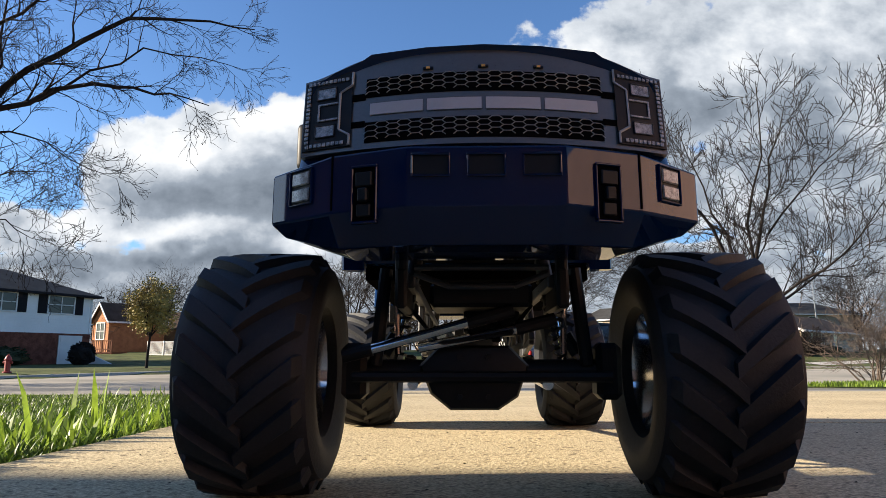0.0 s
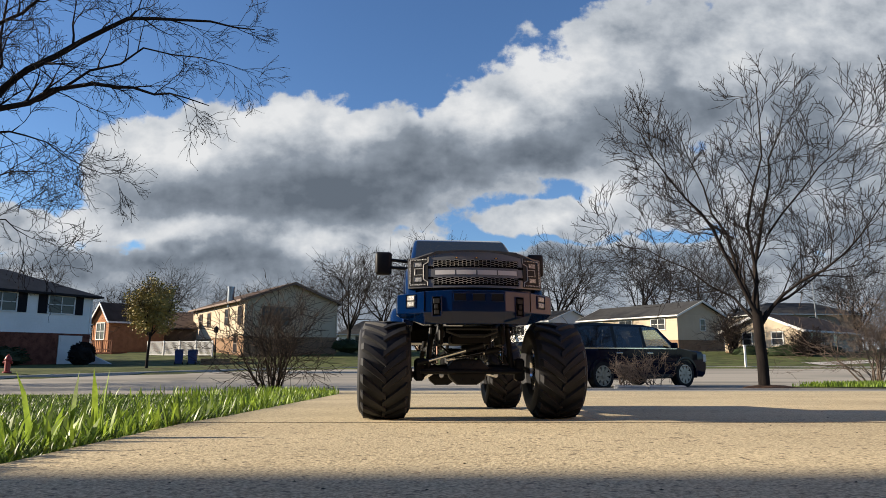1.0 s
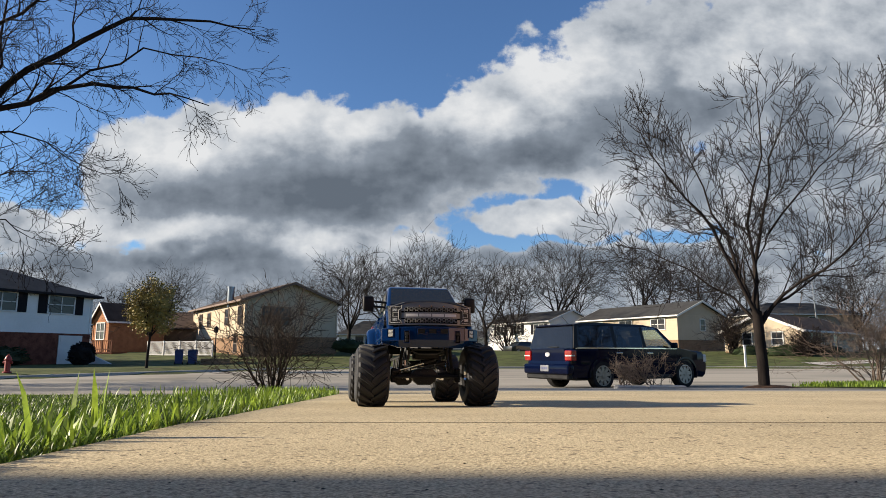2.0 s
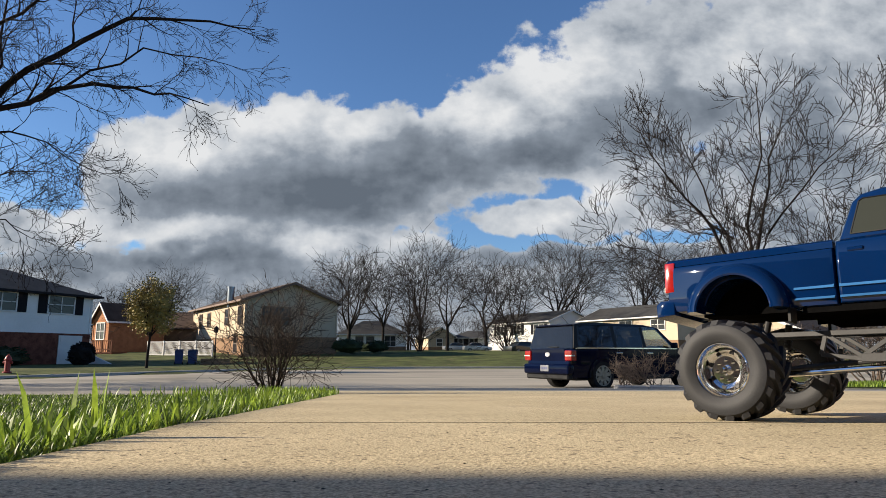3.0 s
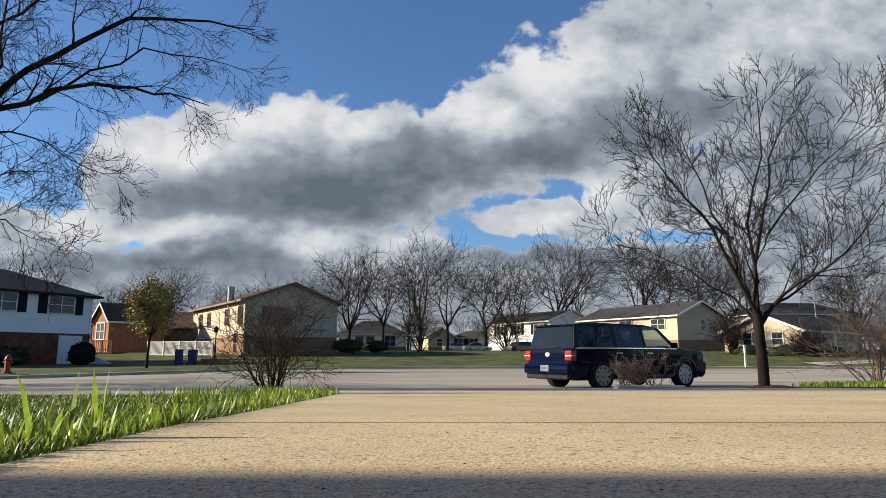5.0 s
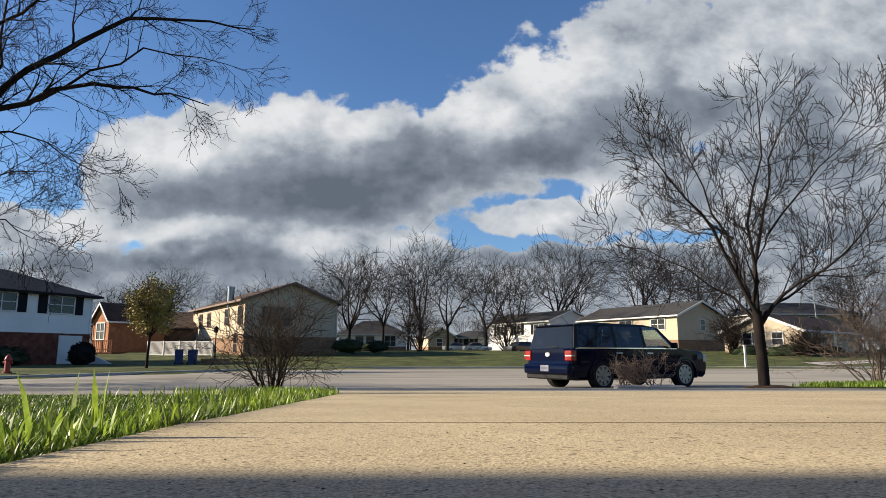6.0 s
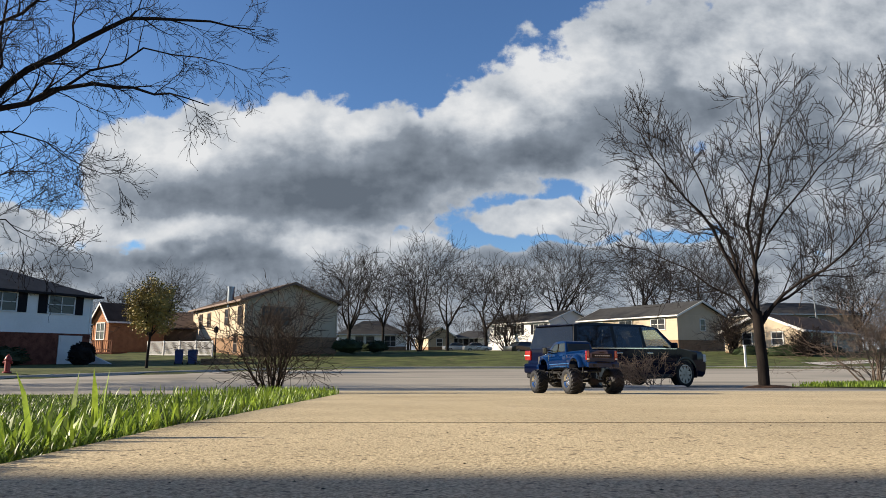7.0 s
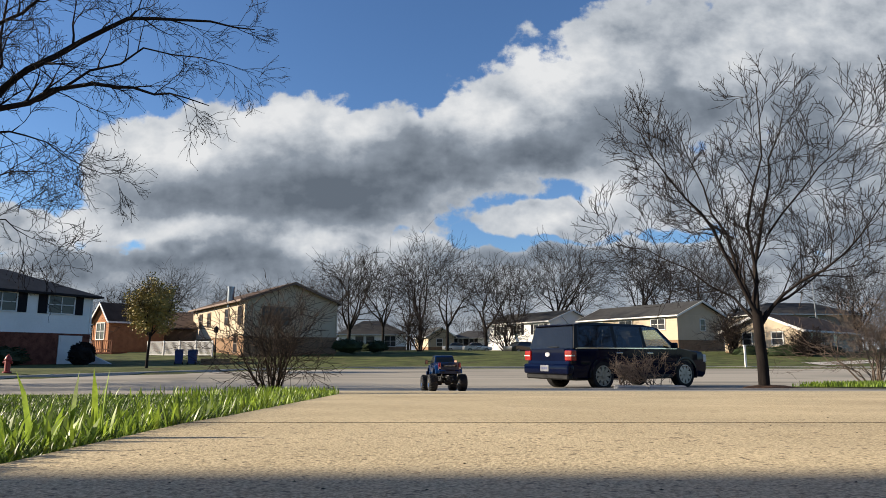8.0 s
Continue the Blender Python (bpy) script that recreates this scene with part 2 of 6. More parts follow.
M = {
    "concrete": material("concrete", (0.355, 0.290, 0.176), 0.85, vary=0.36, scale=1.6, fine=330, grain=0.8, bump=0.0018, second=(0.50, 0.418, 0.265), spots=((0.18, 0.145, 0.095), 0.575, 0.65, 110.0), stains=((0.28, 0.235, 0.16), 0.52, 0.72, 3.0)),
    # spots drawn out along x put streaks of tree shade into the road's colour
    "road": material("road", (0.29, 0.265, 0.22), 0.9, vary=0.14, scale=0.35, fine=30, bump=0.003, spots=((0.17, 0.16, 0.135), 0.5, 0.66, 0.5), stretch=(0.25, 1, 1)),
    "kerb": material("kerb", (0.36, 0.34, 0.31), 0.9, scale=1.5, fine=40, bump=0.003),
    "lawn": material("lawn", (0.03, 0.041, 0.011), 0.95, vary=0.3, scale=0.6, fine=14, bump=0.02, second=(0.075, 0.088, 0.026), spots=((0.12, 0.10, 0.05), 0.55, 0.72, 0.8)),
    "soil": material("soil", (0.05, 0.042, 0.03), 0.95, vary=0.35, scale=6, fine=60, bump=0.01),
    "mulch": material("mulch", (0.06, 0.035, 0.022), 0.95, vary=0.4, scale=8, fine=60, bump=0.02),
    "turf": leaf_material("turf_blade", (0.010, 0.030, 0.0035), (0.085, 0.140, 0.018)),
    "blade": leaf_material("grass_blade", (0.028, 0.072, 0.007), (0.24, 0.34, 0.04)),
    "siding_white": material("siding_white", (0.72, 0.71, 0.68), 0.75, vary=0.05, scale=0.7, fine=9),
    "siding_cream": material("siding_cream", (0.42, 0.345, 0.25), 0.75, vary=0.05, scale=0.7, fine=9),
    "siding_tan": material("siding_tan", (0.28, 0.235, 0.19), 0.75, vary=0.05, scale=0.7, fine=9),
    "trim_white": material("trim_white", (0.60, 0.59, 0.57), 0.7, vary=0.05, scale=2, fine=20),
    "trim_brown": material("trim_brown", (0.12, 0.075, 0.05), 0.6, vary=0.1, scale=2, fine=20),
    "brick": material("brick_red", (0.10, 0.034, 0.022), 0.85, vary=0.25, scale=2.2, fine=14, bump=0.004, second=(0.15, 0.055, 0.036)),
    "brick_near": material("brick_near", (0.22, 0.15, 0.105), 0.85, vary=0.2, scale=2.2, fine=14, bump=0.004),
    "siding_near": material("siding_near", (0.46, 0.30, 0.23), 0.8, vary=0.10, scale=1.5, fine=12),
    "twig_pale": material("twig_pale", (0.12, 0.092, 0.074), 0.9, vary=0.35, scale=4, fine=30),
    "twig_brown": material("twig_brown", (0.034, 0.026, 0.021), 0.9, vary=0.35, scale=14, fine=90),
    "brick_orange": material("brick_orange", (0.30, 0.135, 0.065), 0.85, vary=0.2, scale=2.2, fine=14, bump=0.004),
    "brick_tan": material("brick_tan", (0.20, 0.125, 0.075), 0.85, vary=0.2, scale=2.2, fine=14, bump=0.004),
    "shingle_grey": material("shingle_grey", (0.04, 0.04, 0.04), 0.9, vary=0.25, scale=1.2, fine=16, bump=0.01),
    "shingle_brown": material("shingle_brown", (0.065, 0.043, 0.032), 0.9, vary=0.25, scale=1.2, fine=16, bump=0.01),
    "shutter": material("shutter_black", (0.012, 0.012, 0.015), 0.8, vary=0.15),
    "pane": material("window_pane", (0.03, 0.032, 0.035), 0.08, vary=0.2, scale=1.0, fine=5, spec=0.3),
    "bark": material("bark", (0.017, 0.0135, 0.012), 0.95, vary=0.35, scale=6, fine=40, bump=0.008, stretch=(1, 1, 0.25)),
    "bark_far": material("bark_far", (0.017, 0.014, 0.0125), 0.95, vary=0.25, scale=2, fine=10),
    "twig": material("twig", (0.014, 0.0105, 0.009), 0.9, vary=0.3, scale=4, fine=30),
    "leaf_spring": material("leaf_spring", (0.14, 0.112, 0.024), 0.6, vary=0.3, scale=1.5, fine=12, second=(0.23, 0.18, 0.035)),
    "hedge": material("hedge_leaf", (0.020, 0.030, 0.012), 0.7, vary=0.35, scale=2, fine=15),
    "wood_red": material("wood_red", (0.19, 0.08, 0.045), 0.75, vary=0.2, scale=2, fine=20),
    "car_blue": material("car_blue", (0.0014, 0.0034, 0.0165), 0.5, spec=0.0, vary=0.05, coat=0.38, scale=1, fine=300),
    "car_silver": material("car_silver", (0.5, 0.5, 0.5), 0.3, metal=0.5, vary=0.05, coat=1.0),
    "car_black": material("car_black", (0.01, 0.01, 0.012), 0.3, vary=0.05, coat=1.0),
    "truck_blue": material("truck_blue", (0.0010, 0.0112, 0.052), 0.5, spec=0.0, vary=0.10, coat=0.9, scale=6, fine=1400),
    "glass_dark": glass_material("glass_dark", (0.02, 0.024, 0.026), 0.02, 0.0),
    "glass_tint": glass_material("glass_tint", (0.62, 0.72, 0.66), 0.02, 0.95),
    "glass_privacy": glass_material("glass_privacy", (0.07, 0.075, 0.085), 0.02, 0.9),
    "glass_smoke": glass_material("glass_smoke", (0.028, 0.030, 0.021), 0.03, 0.0),
    "lens_clear": material("lens_clear", (0.55, 0.55, 0.52), 0.12, vary=0.3, scale=200, fine=700, coat=1.0, bump=0.0006),
    "lens_red": material("lens_red", (0.24, 0.008, 0.007), 0.15, vary=0.15, scale=20, fine=120, coat=1.0),
    "amber": material("lens_amber", (0.75, 0.36, 0.03), 0.2, coat=1.0),
    "chrome": material("chrome", (0.75, 0.75, 0.76), 0.10, metal=1.0, vary=0.06, scale=30, fine=400),
    "alloy": material("alloy", (0.24, 0.245, 0.255), 0.3, metal=0.9, vary=0.1, scale=8, fine=60),
    "rubber": material("rubber", (0.0145, 0.0152, 0.0178), 0.64, spec=0.32, vary=0.4, scale=14, fine=420, bump=0.0005),
    "rubber_dusty": material("rubber_dusty", (0.05, 0.047, 0.043), 0.8, vary=0.3, scale=14, fine=500, bump=0.0003),
    "rubber_car": material("rubber_car", (0.016, 0.016, 0.017), 0.75, vary=0.2, scale=4, fine=60),
    "black_plastic": material("black_plastic", (0.006, 0.006, 0.0066), 0.5, spec=0.25, vary=0.25, scale=20, fine=300),
    "matte_black": material("matte_black", (0.004, 0.004, 0.0042), 0.92, spec=0.0, vary=0.3, scale=30, fine=300),
    "grey_metal": material("grey_metal", (0.034, 0.0345, 0.036), 0.5, metal=0.2, vary=0.2, scale=30, fine=300),
    "grille_grey": material("grille_grey", (0.30, 0.295, 0.28), 0.35, metal=0.2, vary=0.1, scale=30, fine=300, coat=0.7),
    "grille_panel": material("grille_panel", (0.080, 0.078, 0.074), 0.3, vary=0.15, scale=12, fine=400, coat=0.6),
    "lens_beads": material("lens_beads", (0.22, 0.22, 0.215), 0.2, vary=0.65, scale=260, fine=1100, coat=0.8, bump=0.0008),
    # body blue made lighter to carry the sky highlight on the side creases
    "crease_glint": material("crease_glint", (0.035, 0.13, 0.30), 0.25, metal=0.2, vary=0.06, scale=20, fine=200, coat=0.8),
    "letter_white": material("letter_white", (0.42, 0.42, 0.43), 0.4, vary=0.05, scale=30, fine=300),
    "hydrant_red": material("hydrant_red", (0.22, 0.016, 0.014), 0.5, vary=0.15, scale=8, fine=60),
    "bin_blue": material("bin_blue", (0.02, 0.04, 0.13), 0.5, vary=0.1, scale=4, fine=40),
    "plate": material("number_plate", (0.16, 0.165, 0.18), 0.4, vary=0.06, scale=20, fine=60),
    "plate_bar": material("plate_bar", (0.08, 0.09, 0.16), 0.4, vary=0.06),
    "mortar": material("mortar", (0.45, 0.42, 0.38), 0.9, vary=0.1),
}


# ---------------------------------------------------------------- mesh helpers
def obj(name, bm, mat, parent=None, smooth=30, label=""):
    me = bpy.data.meshes.new(name)
    bmesh.ops.recalc_face_normals(bm, faces=bm.faces)
    if smooth:
        for f in bm.faces:
            f.smooth = True
        for e in bm.edges:
            if len(e.link_faces) == 2 and e.calc_face_angle(0) > radians(smooth):
                e.smooth = False
    bm.to_mesh(me)
    bm.free()
    for x in (mat if isinstance(mat, (list, tuple)) else [mat]):
        me.materials.append(x)
    ob = new(name, me)
    if parent:
        ob.parent = parent
    if label:
        ob["label"] = label
    return ob


def part(name, bm, mat, parent, label="", smooth=30):
    return obj(name, bm, mat, parent, smooth, label)


def thing(name, label, category, m=None, group="", kind=""):
    e = new(name)
    e.empty_display_size = 0.1
    if m is not None:
        e.matrix_basis = m
    return tagged(e, label, category, group, kind)


def box(bm, x0, x1, y0, y1, z0, z1, bevel=0.0, m=None, seg=1):
    mat = Matrix.Translation(((x0 + x1) / 2, (y0 + y1) / 2, (z0 + z1) / 2)) @ Matrix.Diagonal((x1 - x0, y1 - y0, z1 - z0, 1))
    r = bmesh.ops.create_cube(bm, size=1, matrix=(m @ mat) if m else mat)
    if bevel:
        es = list({e for v in r["verts"] for e in v.link_edges})
        bmesh.ops.bevel(bm, geom=es, offset=bevel, segments=seg, affect="EDGES", profile=0.5)
    return bm


def boxb(*a, **k):
    return box(bmesh.new(), *a, **k)


def rod(bm, a, b, r0, r1=None, seg=10, caps=True):
    a, b = Vector(a), Vector(b)
    r1 = r0 if r1 is None else r1
    q = (b - a).to_track_quat("Z", "Y").to_matrix()
    ra, rb = [], []
    for i in range(seg):
        c = Vector((math.cos(i * math.tau / seg), math.sin(i * math.tau / seg), 0))
        ra.append(bm.verts.new(a + q @ (c * r0)))
        rb.append(bm.verts.new(b + q @ (c * r1)))
    for i in range(seg):
        bm.faces.new((ra[i], ra[(i + 1) % seg], rb[(i + 1) % seg], rb[i]))
    if caps:
        bm.faces.new(ra[::-1])
        bm.faces.new(rb)
    return bm


def rodb(*a, **k):
    return rod(bmesh.new(), *a, **k)


def prism(bm, pts, x0, x1, bevel=0.0, seg=2, axis="x", m=None):
    """A polygon of (a, b) swept along an axis from x0 to x1. axis x: points are (y, z); y: (x, z); z: (x, y)."""
    def at(a, b, s):
        v = Vector((s, a, b)) if axis == "x" else Vector((a, s, b)) if axis == "y" else Vector((a, b, s))
        return m @ v if m else v
    A = [bm.verts.new(at(a, b, x0)) for a, b in pts]
    B = [bm.verts.new(at(a, b, x1)) for a, b in pts]
    n = len(pts)
    fa, fb = bm.faces.new(A), bm.faces.new(B[::-1])
    for i in range(n):
        bm.faces.new((A[i], B[i], B[(i + 1) % n], A[(i + 1) % n]))
    if bevel:
        bmesh.ops.bevel(bm, geom=list(fa.edges) + list(fb.edges), offset=bevel, segments=seg, affect="EDGES", profile=0.5)
    return bm


def prismb(*a, **k):
    return prism(bmesh.new(), *a, **k)


def lathe(bm, prof, seg=32, axis="x", m=None):
    """A closed or open profile of (along, radius) turned round an axis through the origin."""
    rings = []
    for i in range(seg):
        c, s = math.cos(i * math.tau / seg), math.sin(i * math.tau / seg)
        ring = []
        for a, r in prof:
            v = Vector((a, r * c, r * s)) if axis == "x" else Vector((r * c, r * s, a))
            ring.append(bm.verts.new(m @ v if m else v))
        rings.append(ring)
    for i in range(seg):
        p, q = rings[i], rings[(i + 1) % seg]
        for j in range(len(prof) - 1):
            bm.faces.new((p[j], p[j + 1], q[j + 1], q[j]))
    return bm


def latheb(*a, **k):
    return lathe(bmesh.new(), *a, **k)


def arc(cy, cz, r, a0, a1, n=10):
    return [(cy + r * math.cos(radians(a0 + (a1 - a0) * i / n)), cz + r * math.sin(radians(a0 + (a1 - a0) * i / n))) for i in range(n + 1)]
# ---------------------------------------------------------------- the ground
ROAD_Z = -0.84
FAR_KERB = [(-70, -12), (-40, 6), (-24, 17), (-17.2, 25.2), (-12.4, 36.6), (-8.5, 43.0), (-2, 44.8), (13, 45.5), (19, 46), (31, 45), (60, 42), (110, 36)]


def smooth(a, b, v):
    t = min(1, max(0, (v - a) / (b - a)))
    return t * t * (3 - 2 * t)


def drive_z(y):
    return -0.016 * y if y < 1.07 else max(ROAD_Z, -0.0171 - 0.0455 * (y - 1.07))


def kerb_y(x):
    """How far off the far kerb lies at x."""
    for (x0, y0), (x1, y1) in zip(FAR_KERB, FAR_KERB[1:]):
        if x0 <= x <= x1:
            return y0 + (y1 - y0) * (x - x0) / (x1 - x0)
    return -12 if x < 0 else 36


def lawn_z(x, y):
    """The far lawns: a low kerb, then rising gently to the houses."""
    return ROAD_Z + 0.11 + 0.12 * smooth(0, 6, y - kerb_y(x)) + 1.05 * smooth(47, 72, y) + 0.5 * smooth(72, 130, y)


def ground_z(x, y):
    if y > kerb_y(x):
        return lawn_z(x, y)
    if x < -0.4 and y < 6.6:
        return drive_z(y) - 0.012
    if x > 7.2 and 12.4 < y < 17.0:
        return drive_z(y) + 0.03
    return drive_z(y)


def sheet(bm, xs, ys, zf):
    g = [[bm.verts.new((x, y, zf(x, y))) for x in xs] for y in ys]
    for j in range(len(ys) - 1):
        for i in range(len(xs) - 1):
            bm.faces.new((g[j][i], g[j][i + 1], g[j + 1][i + 1], g[j + 1][i]))
    return bm


def build_ground():
    # one sheet of earth and turf to the horizon, under everything else
    def base(x, y):
        if y > kerb_y(x) - 0.2:
            return lawn_z(x, max(y, kerb_y(x)))
        return drive_z(max(y, -40)) - 0.05 if y > -7 else 0.02
    xs = [-3000, -900, -300] + [-120 + i * 3 for i in range(81)] + [300, 900, 3000]
    ys = [-3000, -500, -80, -20, -7.1] + [-7 + i for i in range(12)] + [6 + i * 2 for i in range(60)] + [150, 250, 500, 1200, 4000]
    tagged(obj("ground", sheet(bmesh.new(), xs, ys, base), M["lawn"]), "patchy spring lawn running out to the horizon", "ground", kind="structure")

    # the road: a wide pale carriageway, cut along the far kerb
    bm = bmesh.new()
    n = 60
    for a, b in zip(FAR_KERB, FAR_KERB[1:]):
        k = max(2, int((b[0] - a[0]) / 3))
        for i in range(k):
            p, q = i / k, (i + 1) / k
            xa, xb = a[0] + (b[0] - a[0]) * p, a[0] + (b[0] - a[0]) * q
            ya, yb = a[1] + (b[1] - a[1]) * p, a[1] + (b[1] - a[1]) * q
            cols = []
            for x, y1 in ((xa, ya), (xb, yb)):
                y0 = min(6.62 if x > -1.5 else 4.42, y1 - 1)
                cols.append([bm.verts.new((x, y, drive_z(y) - 0.004)) for y in [y0 + (y1 - y0) * s / 14 for s in range(15)]])
            for j in range(14):
                bm.faces.new((cols[0][j], cols[1][j], cols[1][j + 1], cols[0][j + 1]))
    bmesh.ops.remove_doubles(bm, verts=bm.verts, dist=0.001)
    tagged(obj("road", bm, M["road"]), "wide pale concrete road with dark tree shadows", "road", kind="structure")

    # far kerb, a real step
    bm = bmesh.new()
    for (xa, ya), (xb, yb) in zip(FAR_KERB, FAR_KERB[1:]):
        d = Vector((xb - xa, yb - ya, 0)).normalized()
        nrm = Vector((-d.y, d.x, 0))
        vs = []
        for x, y in ((xa, ya), (xb, yb)):
            for off, z in ((-0.16, ROAD_Z - 0.02), (-0.14, ROAD_Z + 0.12), (0.02, ROAD_Z + 0.125), (0.02, ROAD_Z - 0.05)):
                vs.append(bm.verts.new((x + nrm.x * off, y + nrm.y * off, z)))
        for i in range(3):
            bm.faces.new((vs[i], vs[i + 1], vs[i + 5], vs[i + 4]))
    tagged(obj("kerb", bm, M["kerb"]), "low grey concrete kerb along the far lawns", "kerb", kind="structure")

    # driveway slabs with an open joint between them
    drive = thing("driveway", "sunlit tan concrete driveway with a rough sandy face", "driveway", kind="structure")
    rows = [(-6.6, 1.063), (1.075, 6.6)]
    for y0, y1 in rows:
        bm = bmesh.new()
        ys = [y0 + (y1 - y0) * i / 24 for i in range(25)]
        def left(y):
            return -0.41 - 0.09 * max(0, y - 1.2) - 0.5 * smooth(4.5, 6.6, y)
        top = []
        for y in ys:
            top.append([bm.verts.new((x, y, drive_z(y) - (0.004 if e else 0))) for x, e in ((left(y) - 0.004, 1), (left(y), 0), (left(y) + 0.5, 0), (1.5, 0), (4.0, 0), (9.0, 0))])
        low = [[bm.verts.new((v.co.x, v.co.y, v.co.z - 0.1)) for v in (r[0], r[-1])] for r in top]
        for j in range(24):
            for i in range(5):
                bm.faces.new((top[j][i], top[j][i + 1], top[j + 1][i + 1], top[j + 1][i]))
            bm.faces.new((low[j][0], top[j][0], top[j + 1][0], low[j + 1][0]))
        for j, s in ((0, 1), (24, -1)):
            bm.faces.new([low[j][0]] + top[j] + [low[j][1]])
        part("slab", bm, M["concrete"], drive)

    # mulch ring and verge round the street tree
    bm = bmesh.new()
    lathe(bm, [(-0.12, 0.62), (0.01, 0.55), (0.05, 0.3), (0.06, 0.0)], 28, "z", pose(6.95, 14.05, drive_z(14)))
    tagged(obj("mulch_bed", bm, M["mulch"]), "dark brown mulch ring round the street tree", "mulch", kind="structure")
    bm = bmesh.new()
    xs = [8.0 + i * 0.5 for i in range(40)]
    sheet(bm, xs, [12.3, 12.6, 13.4, 14.2, 15, 16, 16.8], lambda x, y: drive_z(y) + 0.05 * smooth(12.3, 12.8, y) * smooth(8.0, 9.0, x) - 0.01)
    tagged(obj("verge", bm, M["lawn"]), "green grass verge beside the road", "verge", kind="structure")
    # near lawn
    bm = bmesh.new()
    ys = [-6.6 + i * 0.3 for i in range(45)]
    g = []
    for y in ys:
        e = -0.41 - 0.09 * max(0, y - 1.2) - 0.5 * smooth(4.5, 6.6, y)
        g.append([bm.verts.new((x, min(y, 4.4) if x < -1.5 else y, drive_z(min(y, 4.4) if x < -1.5 else y) - 0.012 - (0.01 if i == 5 else 0))) for i, x in enumerate((-40, -12, -5, -2.2, -1.55, e))])
    for a, b in zip(g, g[1:]):
        for i in range(5):
            bm.faces.new((a[i], a[i + 1], b[i + 1], b[i]))
    tagged(obj("lawn", bm, M["lawn"]), "green front lawn with damp dark soil", "lawn", kind="structure")


build_ground()


# ---------------------------------------------------------------- houses
def siding(bm, p0, ux, width, z0, z1, out, course=0.2, top=None):
    """Lapped boards on a wall: p0 the foot, ux along, out the normal; top(z) gives the span at a height."""
    z = z0
    while z < z1 - 0.01:
        h = min(course, z1 - z)
        a0, a1 = top(z) if top else (0, width)
        b0, b1 = top(z + h) if top else (0, width)
        if a1 - a0 < 0.05:
            break
        lo, hi = out * 0.035, out * 0.012
        v = [bm.verts.new(p0 + ux * a0 + lo + Vector((0, 0, z))), bm.verts.new(p0 + ux * a1 + lo + Vector((0, 0, z))),
             bm.verts.new(p0 + ux * b1 + hi + Vector((0, 0, z + h))), bm.verts.new(p0 + ux * b0 + hi + Vector((0, 0, z + h))),
             bm.verts.new(p0 + ux * a0 + Vector((0, 0, z))), bm.verts.new(p0 + ux * a1 + Vector((0, 0, z)))]
        bm.faces.new(v[:4])
        bm.faces.new((v[4], v[5], v[1], v[0]))
        z += h
    return bm


def window(parent, m, w, h, mat_frame, shutters=False, sashes=1):
    """A framed window proud of the wall; m maps x along the wall, y out of it, z up, from its centre."""
    bm = bmesh.new()
    f = 0.09
    for x0, x1, z0, z1 in ((-w / 2 - f, w / 2 + f, h / 2, h / 2 + f), (-w / 2 - f, w / 2 + f, -h / 2 - f, -h / 2), (-w / 2 - f, -w / 2, -h / 2, h / 2), (w / 2, w / 2 + f, -h / 2, h / 2)):
        box(bm, x0, x1, 0.0, 0.09, z0, z1)
    win = part("window", bm, mat_frame, parent)
    win.matrix_basis = m
    bm = bmesh.new()
    for i in range(1, sashes):
        x = -w / 2 + w * i / sashes
        box(bm, x - 0.035, x + 0.035, 0.03, 0.08, -h / 2, h / 2)
    box(bm, -w / 2, w / 2, 0.04, 0.075, -0.025, 0.025)
    part("sash", bm, mat_frame, win)
    part("pane", boxb(-w / 2, w / 2, 0.03, 0.045, -h / 2, h / 2), M["pane"], win)
    if shutters:
        for s in (-1, 1):
            bm = bmesh.new()
            c = s * (w / 2 + f + 0.34)
            box(bm, c - 0.32, c + 0.32, 0.02, 0.06, -h / 2 - 0.08, h / 2 + 0.08)
            for i in range(9):
                z = -h / 2 + h * (i + 0.5) / 9
                box(bm, c - 0.26, c + 0.26, 0.06, 0.085, z - 0.04, z + 0.03)
            part("shutter", bm, M["shutter"], win)
    return win


